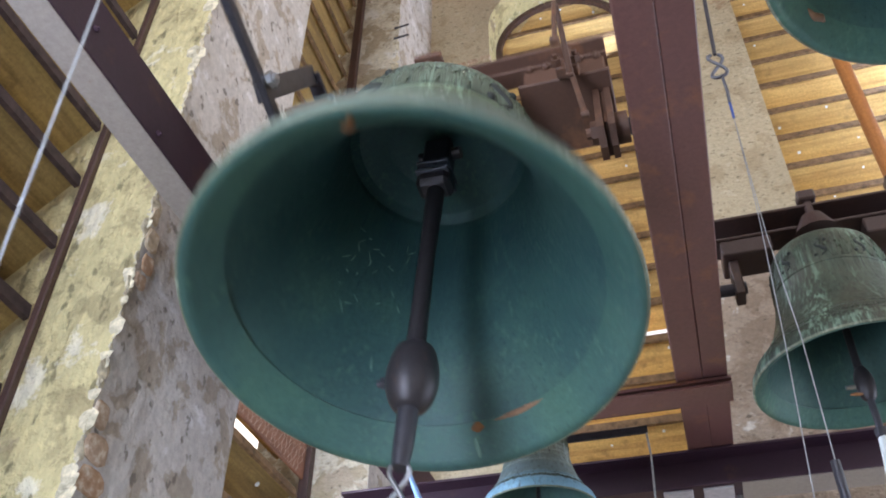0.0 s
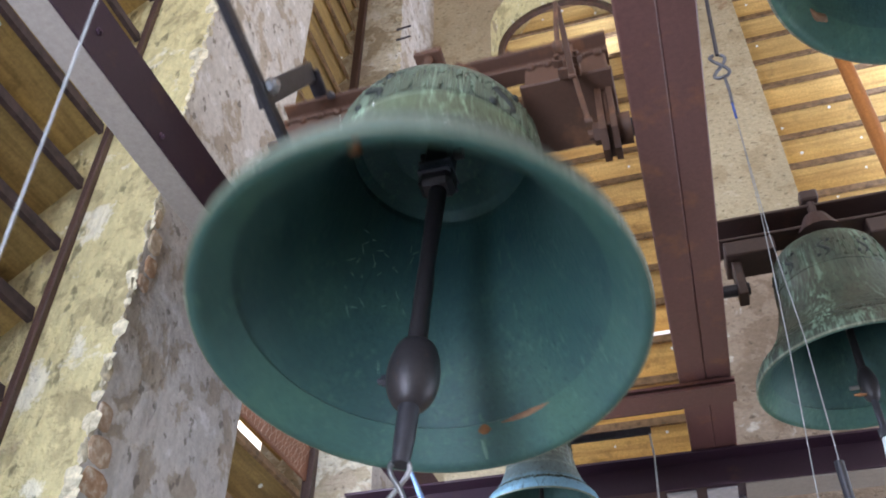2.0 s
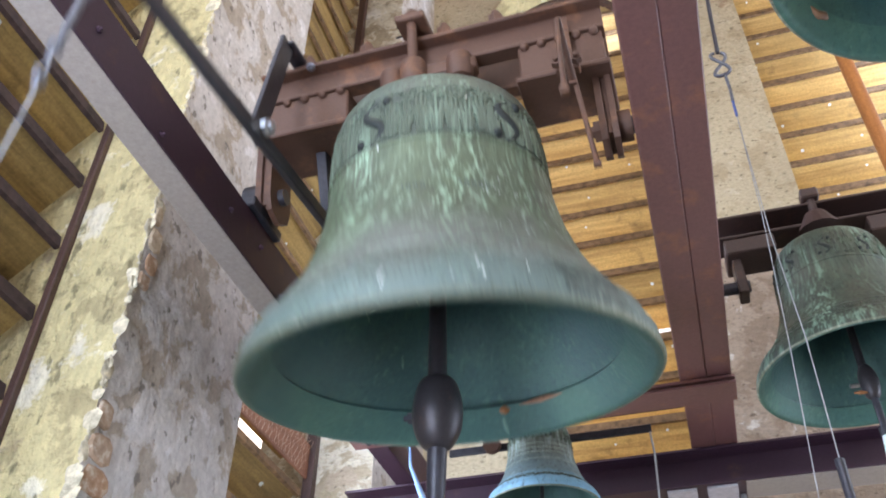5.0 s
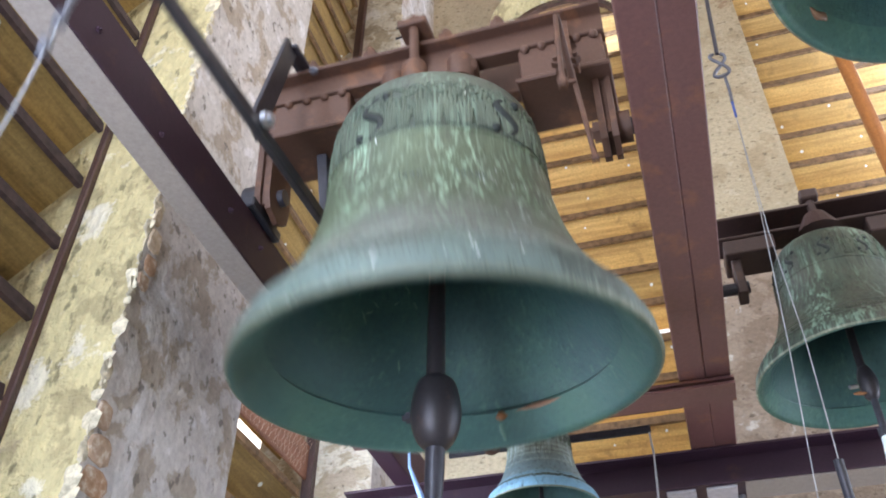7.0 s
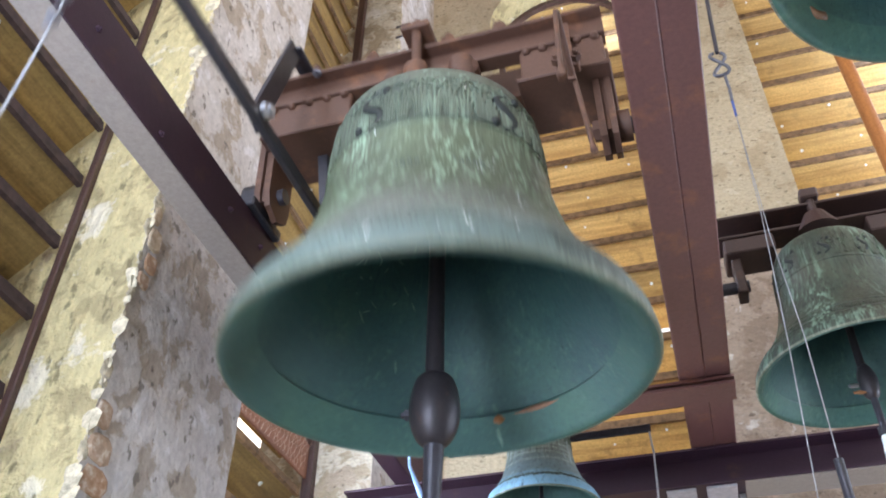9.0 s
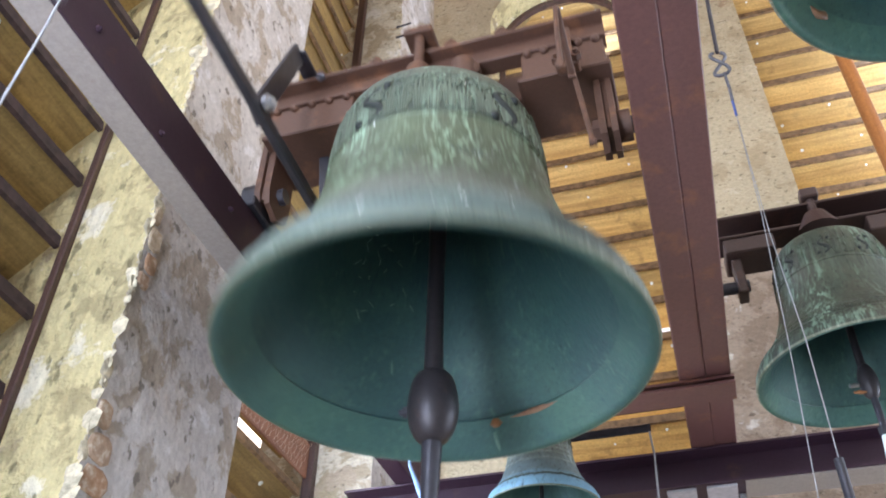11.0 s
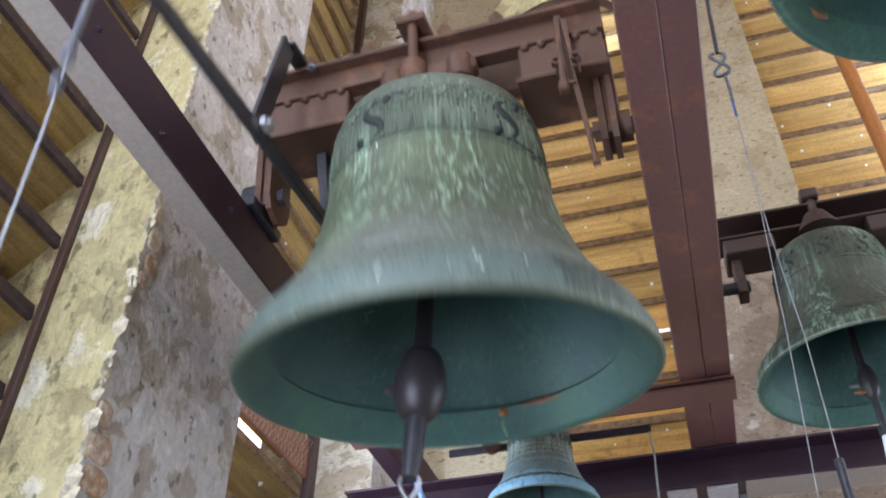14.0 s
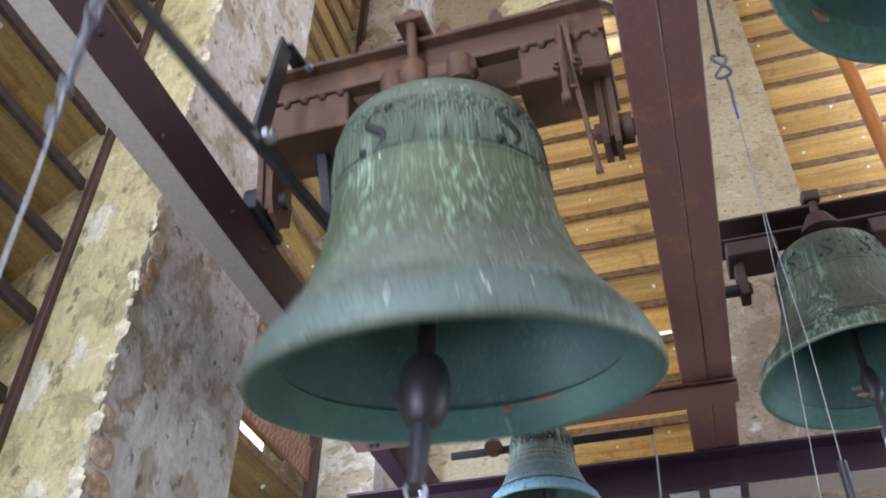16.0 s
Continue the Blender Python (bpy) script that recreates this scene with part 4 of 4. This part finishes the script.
part("joint_pin", rod((-0.055, 0, 0), (0.062, 0, 0), 0.017), M["clapper"], clapper)
hook_line = [(0.004 + 0.019 * math.sin(2 * a), 0.006 * math.sin(a), -1.03 + 0.055 * math.cos(a)) for a in [0.25 + (2 * math.pi - 0.6) * i / 32 for i in range(33)]]
part("tail_hook", tube(hook_line, 0.0055), M["zinc"], clapper, "bright steel S hook", smooth=60)


def bearing(x, label, y=AX[1]):
    b = thing("bearing", pose(x, y, AX[2]), label, "bearing", "bell bearings")
    bm = box(-0.036, 0.036, -0.085, 0.085, -0.088, -0.055, 0.004)
    box(-0.026, 0.026, -0.045, 0.045, -0.056, 0.0, 0.008, bm)
    rod((-0.032, 0, 0), (0.036, 0, 0), 0.050, bm, 18)
    part("housing", bm, M["iron"], b, smooth=35)
    for y in (-0.06, 0.06):
        part("bolt", hexbolt((0, y, -0.055), (0, 0, 1), 0.012, 0.012), M["iron"], b)
    return b


bearing(-1.035, "black cast iron bearing bolted on the steel channel")
bearing(0.060, "black cast iron bearing on the double beam")
bearing(0.135, "black cast iron bearing beside a still bell", 2.369)
bearing(0.135, "black cast iron bearing beside the overhead bell", 0.918)

# ---- hanging bells ----


def still_bell(at, k, label, yoke=True):
    b = thing("hanging_bell", pose(*at), label, "bell", "still bells")
    bd = bell_body(b, k, 72, "bronze_old" if k > 0.45 else "bronze_pale")
    for a in (-48, -10, 28, 66, 104, 142, 180, 218, 256):
        if k > 0.3:
            scroll(bd, a, -0.025, k, 0.95)
    leaf_relief(bd, k, random.Random(5), -0.096, 0.056, 28)
    frieze_relief(bd, k)
    for z in (-0.14, -0.185, -0.23, -0.30):
        lettering_bars(bd, k, z, -70, 70, 46, 0.026, "scratch_pale") if k < 0.45 else None
    part("crown_loop", lathe([(0, 0.30 * k), (0.06 * k, 0.295 * k), (0.09 * k, 0.205 * k), (0.1 * k, 0.188 * k), (0, 0.186 * k)], 20), M["bronze_rim"], b, smooth=40)
    bm = tube([(0, 0, 0.1 * k), (0, 0, -0.3 * k), (-0.004, 0, -0.60 * k)], [0.02 * k, 0.018 * k, 0.02 * k], None, 10)
    cl = part("clapper_shaft", bm, M["clapper"], b, smooth=50)
    bm = lathe(smooth_profile([(0, -0.55 * k), (0.026 * k, -0.57 * k), (0.045 * k, -0.64 * k), (0.034 * k, -0.72 * k), (0, -0.75 * k)], 4), 18)
    part("clapper_ball", bm, M["clapper"], cl, smooth=50)
    part("clapper_tail", rod((0, 0, -0.70 * k), (0.0, 0, -0.92 * k), 0.017 * k), M["iron"], cl)
    if yoke:
        bm = extrude_x(c_profile(0.05 * k, -0.12 * k, 0.246 * k, 0.40 * k, 0.018 * k), -0.51 * k, 0.63 * k)
        part("yoke_beam", bm, M["yoke_dark"], b, "rusty riveted iron yoke")
        for s in (-1, 1):
            part("end_block", box(s * 0.36 * k - 0.13 * k, s * 0.36 * k + 0.13 * k, -0.11 * k, 0.11 * k, 0.15 * k, 0.246 * k, 0.004), M["yoke_dark"], b)
            part("crank_plate", box(s * 0.44 * k - 0.015, s * 0.44 * k + 0.015, -0.06 * k, 0.06 * k, -0.07 * k, 0.15 * k, 0.004), M["yoke_dark"], b)
            part("axle_stub", rod((s * 0.40 * k, 0, 0), (s * 0.40 * k + s * 0.19, 0, 0), 0.020), M["iron"], b)
        for x in (0.0, 0.45 * k):
            for y in (-0.1 * k, 0.1 * k):
                bm = rod((x, y, 0.19 * k), (x, y, 0.45 * k), 0.024 * k)
                box(x - 0.046 * k, x + 0.046 * k, y - 0.046 * k, y + 0.046 * k, 0.415 * k, 0.48 * k, 0.005, bm)
                rod((x, y, 0.19 * k), (x, y, 0.31 * k), 0.12 * k, bm, 16, 0.06 * k)
                part("tie_bolt", bm, M["yoke_dark"], b)
    return b


mid_bell = still_bell((0.520, 2.369, Z + 1.672), 0.598, "medium green-patinated bronze bell hanging still on its yoke")
over_bell = still_bell((0.560, 0.918, Z + 1.672), 0.60, "green bronze bell hanging overhead, only its mouth seen")
still_bell((-0.484, 2.70, Z + 1.399), 0.38, "small verdigris bronze bell, lip painted blue for window light, behind a cross beam", False)

part("rust_mark", tube([in_bell(-136 + 1.3 * i, -0.566 + 0.003 * math.sin(i), -0.002) * 0.6 for i in range(9)], [0.003, 0.006, 0.009, 0.008, 0.009, 0.007, 0.006, 0.004, 0.002], None, 8), M["rust_pale"], over_bell, "rusty wear mark", smooth=60)

# ---- cords, wires, pole ----
pole = part("wooden_pole", rod((1.20, 3.5, 0.0), (1.20, 3.5, TOP), 0.038, None, 18), M["pole"], None, smooth=40)
tagged(pole, "round orange-stained wooden pole standing before the louvres", "pole")

# rod, S hook and wires beside the double beam
wire = thing("hook_and_wires", pose(0.263, 1.6, Z + 1.85), "thin grey pull wires hanging from a grey steel S hook", "wire")
part("hanger_rod", rod((0.002, 0, 0.045), (0.33, 0, TOP - Z - 1.85), 0.0055), M["iron"], wire, "dark steel hanger rod")
hook = [(0.019 * math.sin(2 * a), 0.006 * math.sin(a), 0.046 * math.cos(a)) for a in [0.22 + (2 * math.pi - 0.44) * i / 36 for i in range(37)]]
part("s_hook", tube(hook, 0.0048), M["chain"], wire, "grey steel S hook", smooth=60)
part("thick_cord", tube([(0.004, 0, -0.04), (0.006, 0.003, -0.10), (0.003, 0, -0.15)], 0.0042), M["chain"], wire)
part("blue_binding", rod((0.003, 0, -0.15), (0.002, 0, -0.205), 0.0032), M["blue"], wire, "blue cord binding")
part("thin_wire", tube([(0.002, 0, -0.2), (-0.008, 0, -0.52), (-0.030, 0, -0.87), (-0.056, 0, -1.20), (-0.11, 0.0, -2.2)], 0.0011), M["rope"], wire)
part("thin_wire", tube([(0.002, 0, -0.2), (-0.004, 0, -0.585), (0.003, 0, -0.87), (-0.004, 0, -1.16)], 0.0012), M["rope"], wire)
part("dark_grip", rod((-0.004, 0, -1.13), (-0.008, 0, -2.2), 0.009), M["iron"], wire, "dark sleeve on a wire")

# strap and striker pin on the still bell's clapper
part("clapper_strap", tube([(0, 0, -0.545), (-0.008, 0, -0.65), (-0.03, 0, -0.85), (-0.08, 0, -1.4)], [0.013, 0.016, 0.017, 0.017]), M["white"], mid_bell, "white hanging strap", smooth=50)
part("strap_clip", rod((0, 0, -0.555), (0, 0, -0.53), 0.018), M["iron"], mid_bell)
part("striker_pin", rod((-0.03, -0.01, -0.40), (-0.054, -0.016, -0.403), 0.006), M["zinc"], mid_bell, "bright striker pin")
part("rust_mark", tube([(-0.05, -0.02, -0.427), (-0.035, -0.024, -0.430), (-0.018, -0.026, -0.433)], [0.003, 0.006, 0.003]), M["rust"], mid_bell, "rusty pad")

# electric striker on the slim cross beam
striker = thing("electric_striker", pose(-0.455, 2.43, Z + 1.42), "small black electric striker with bright bolts on a cross beam", "striker")
part("coil_box", box(-0.06, 0.055, -0.025, 0.034, -0.03, 0.03, 0.006), M["iron"], striker)
part("face_plate", box(-0.066, -0.052, -0.031, 0.02, -0.034, 0.034, 0.002), M["white"], striker, "white end plate")
part("copper_coil", rod((-0.02, -0.034, 0.0), (-0.02, -0.01, 0.0), 0.02, None, 16), M["copper"], striker, "copper coil")
for x in (-0.058, 0.02):
    bm = bmesh.new()
    bmesh.ops.create_uvsphere(bm, u_segments=12, v_segments=8, radius=0.015)
    bm.transform(Matrix.Translation((x, -0.012, -0.052)))
    part("bright_bolt", bm, M["zinc"], striker, "bright zinc bolt", smooth=60)
    part("bolt_shank", rod((x, -0.012, -0.05), (x, -0.012, -0.028), 0.007), M["zinc"], striker)
part("side_bolt", hexbolt((0.055, -0.01, 0.008), (1, 0, 0), 0.013, 0.02), M["zinc"], striker)

# rail behind the small bell
rail = thing("ringing_rail", pose(-0.47, 2.80, Z + 1.455), "thin black ringing rail with a hanging wire behind the small bell", "rail")
part("rail_bar", box(-0.365, 0.362, -0.006, 0.006, -0.016, 0.012, 0.002), M["iron"], rail)
part("rail_disc", rod((-0.20, -0.012, 0.0), (-0.20, -0.035, 0.0), 0.032, None, 20), M["yoke"], rail, "rusty round disc")
part("rail_wire", tube([(0.355, 0, 0), (0.36, -0.006, -0.10), (0.352, 0, -0.26)], 0.0035), M["rope"], rail)

# small yoke that carries the small bell between the beams
small_yoke = part("small_yoke", box(-1.0165, 0.0145, 2.67, 2.73, Z + 1.475, Z + 1.535, 0.004), M["yoke"], None)
tagged(small_yoke, "short rusty iron beam carrying the small bell", "beam")

# pull rope at the lever's end
EYE_END = (-0.347, -0.945, -0.035)


def rope_at(t):
    a = radians(swing(t))
    y, z = EYE_END[1], EYE_END[2]
    lag = 3.0 * math.sin(2 * math.pi * (t - FAR) / PERIOD)
    return pose(AX[0] + EYE_END[0], AX[1] + y * math.cos(a) - z * math.sin(a), AX[2] + y * math.sin(a) + z * math.cos(a), lag, 0, 0)


pull = thing("pull_rope", rope_at(0), "grey pull rope with steel shackle and turnbuckle hanging from a lever", "rope")


def link(z, r, h):
    return tube([(r * math.cos(a), 0.3 * r * math.cos(a), z + h * math.sin(a)) for a in [2 * math.pi * i / 14 for i in range(15)]], 0.0042)


part("shackle", link(-0.035, 0.014, 0.035), M["chain"], pull, "grey steel shackle", smooth=60)
part("chain_link", link(-0.088, 0.011, 0.028), M["chain"], pull, smooth=60)
part("chain_link", link(-0.135, 0.012, 0.028), M["chain"], pull, smooth=60)
part("turnbuckle", tube([(0, 0, -0.16), (0, 0, -0.18), (0, 0, -0.27), (0, 0, -0.29)], [0.005, 0.0085, 0.0085, 0.005], None, 10), M["chain"], pull, "steel turnbuckle", smooth=60)
part("rope_clamp", box(-0.013, 0.013, -0.009, 0.009, -0.335, -0.305, 0.004), M["chain"], pull)
part("rope_clamp", box(-0.012, 0.012, -0.009, 0.009, -0.405, -0.38, 0.004), M["chain"], pull)
part("cord", tube([(0, 0, -0.29), (0.004, 0.002, -0.5), (0, 0, -2.4)], 0.0021), M["rope"], pull)

# rope tied to the clapper's tail
TAIL = -1.06


def tail_rope_at(t):
    a, b = radians(swing(t)), radians(clapper_swing(t))
    return pose(AX[0] + PIV[0] + 0.004 + TAIL * math.sin(radians(SIDE)), AX[1] - PIV[2] * math.sin(a) - TAIL * math.sin(b), AX[2] + PIV[2] * math.cos(a) + TAIL * math.cos(b) - 0.02, -4, 0, 0)


tail_rope = thing("clapper_rope", tail_rope_at(0), "pale blue and white rope tied to the clapper's tail", "rope")
part("rope_strand", tube([(0, 0, 0.0), (0.012, -0.004, -0.12), (0.022, -0.01, -0.3), (0.05, 0, -1.2)], 0.008), M["white"], tail_rope)
part("blue_strand", tube([(0.01, 0, 0.0), (0.024, 0.002, -0.12), (0.034, 0, -0.3), (0.062, 0, -1.2)], 0.007), M["blue"], tail_rope, "blue strand")

# short strip hanging from the far cross beam, its pale blue a painted window reflection
cord = thing("blue_cord", pose(-0.915, 2.60, Z + 1.323), "strip painted pale blue as a window glint beside the small bell", "cord")
part("cord_strand", tube([(-0.004, 0.0, 0.07), (0, 0, 0.0), (0.048, 0, -0.121), (0.15, 0, -0.36), (0.5, 0, -1.2)], [0.004, 0.006, 0.011, 0.013, 0.013]), M["glint_blue"], cord, "strip with a reflection of the window as its colour", smooth=50)
part("cord_hook", tube([(-0.004, 0, 0.05), (-0.012, 0, 0.075), (-0.022, 0, 0.095), (-0.03, 0.01, 0.112), (-0.032, 0.05, 0.14), (-0.032, 0.085, 0.156)], 0.004), M["iron"], cord)

# bird netting low in the far side opening
net = thing("bird_netting", Matrix.Identity(4), "torn copper-coloured bird netting stretched low across a louvred opening", "netting")
bm = bmesh.new()
NX = -1.565
nr = random.Random(4)
for z0, z1, y_end in ((3.205, 3.38, 3.17), (3.405, 3.63, 3.12)):
    for i in range(60):
        y, lean = 2.16 + 0.0165 * i + nr.uniform(-0.004, 0.004), nr.uniform(0.075, 0.10)
        pts = []
        for q in range(9):
            z = z0 + (z1 - z0) * q / 8
            pts.append((NX + 0.014 * noise.noise((y * 3, q * 0.7, 1)), y + lean * q / 8 + 0.010 * math.sin(q * 1.6 + i * math.pi), z))
        if pts[-1][1] < y_end:
            tube(pts, 0.0007, bm, 4)
part("mesh_wires", bm, M["mesh"], net, kind="stuff")
part("backing_board", box(NX - 0.03, NX - 0.018, 2.14, 3.17, 3.215, 3.375, 0.002), M["backing"], net, "faded red-brown backing board")

# worn plaster and bricks along the pier's corner
er = random.Random(21)
for yc in (W_OPEN[0][1], W_OPEN[1][1]):
    bm = bmesh.new()
    for _ in range(620):
        z = er.uniform(1.9, 6.9)
        if noise.noise((z * 2.6, yc, 2.2)) + 0.6 * noise.noise((z * 7.0, yc, 6.6)) < -0.12:
            continue
        big = er.random() ** 5.0
        own = bmesh.new()
        bmesh.ops.create_icosphere(own, subdivisions=1, radius=1.0)
        seed = er.uniform(0, 50)
        for v in own.verts:
            v.co *= 1 + 0.55 * noise.noise(v.co * 1.3 + Vector((seed, 0, 0)))
        face = er.random() < 0.6
        wide, tall, thick = 0.007 + 0.027 * big, 0.008 + 0.034 * big, 0.003 + 0.003 * big
        if face:
            m = Matrix.Translation((XW - wide * er.uniform(0.1, 0.9), yc + 0.002, z)) @ Matrix.Diagonal((wide, thick, tall, 1))
        else:
            m = Matrix.Translation((XW - 0.002, yc + wide * er.uniform(0.0, 0.7), z)) @ Matrix.Diagonal((thick, wide * 0.8, tall, 1))
        own.transform(m)
        join(bm, own)
    part("plaster_edge", bm, M["chip"], wall_w, "crumbling pale plaster along the corner", "stuff")


def worn_brick(y0, y1, z0, z1, proud):
    """Brick face rounded by wear, bedded in the plaster."""
    bmb, rim, n = bmesh.new(), [], 14
    cy, cz, hy, hz = (y0 + y1) / 2, (z0 + z1) / 2, (y1 - y0) / 2, (z1 - z0) / 2
    for q in range(n):
        a = 2 * math.pi * q / n
        c, d = math.cos(a), math.sin(a)
        w = 1 + 0.22 * noise.noise((3 * c, 3 * d, z0 * 9))
        y, z = cy + hy * w * math.copysign(abs(c) ** 0.6, c), cz + hz * w * math.copysign(abs(d) ** 0.6, d)
        rim.append((bmb.verts.new((XW - 0.02, y, z)), bmb.verts.new((XW + proud * 0.5, y, z)), bmb.verts.new((XW + proud, cy + (y - cy) * 0.82, cz + (z - cz) * 0.8))))
    for p, q in zip(rim, rim[1:] + rim[:1]):
        bmb.faces.new((p[0], q[0], q[1], p[1])), bmb.faces.new((p[1], q[1], q[2], p[2]))
    bmb.faces.new([r[2] for r in rim])
    return bmb


for zb, off, ln, hb in ((3.185, 0.006, 0.032, 0.06), (3.10, 0.008, 0.055, 0.075), (3.03, 0.020, 0.05, 0.06), (2.975, 0.008, 0.05, 0.045), (2.565, 0.006, 0.055, 0.07), (2.485, 0.010, 0.085, 0.072), (2.41, 0.014, 0.095, 0.068)):
    part("brick", worn_brick(W_OPEN[0][1] + off, W_OPEN[0][1] + off + ln, zb, zb + hb, er.uniform(0.004, 0.007)), M["brick"], wall_w)
# brick lintel course and iron cramps
for i in range(3):
    x = -1.109 + 0.091 * i
    bm = box(x, x + 0.084, YN - er.uniform(0.004, 0.009), YN + 0.05, Z + 5.06 + 0.014 * i, Z + 5.115 + 0.014 * i, 0.008)
    part("brick", bm, M["brick"], wall_n)
for z in (4.74, 4.63):
    part("iron_cramp", bar((-1.328, 3.203, Z + z), (-1.228, 3.203, Z + z + 0.008), 0.012, 0.010, 0.002), M["iron"], wall_w, "rusty iron cramp")
rub = bmesh.new()
grid = [[rub.verts.new(on_bell(43 + 21 * i / 14 + 2.6 * noise.noise((j * 0.45, i * 0.45, 2)), -0.494 - 0.112 * j / 12 + 0.014 * noise.noise((j * 0.4, i * 0.4, 7)), 1.0, 0.0018)) for i in range(15)] for j in range(13)]
for j in range(12):
    for i in range(14):
        rub.faces.new((grid[j][i], grid[j][i + 1], grid[j + 1][i + 1], grid[j + 1][i]))
part("rubbed_patch", rub, M["bronze_patch"], body, "dark rubbed patch near the lip", smooth=60)


def motions():
    steps = [i / 10 for i in range(161)]
    walk(bell, [(t, pose(*AX, swing(t))) for t in steps])
    walk(clapper, [(t, pose(*PIV, clapper_swing(t) - swing(t), SIDE)) for t in steps])
    walk(pull, [(t, rope_at(t)) for t in steps])
    walk(tail_rope, [(t, tail_rope_at(t)) for t in steps])


motions()
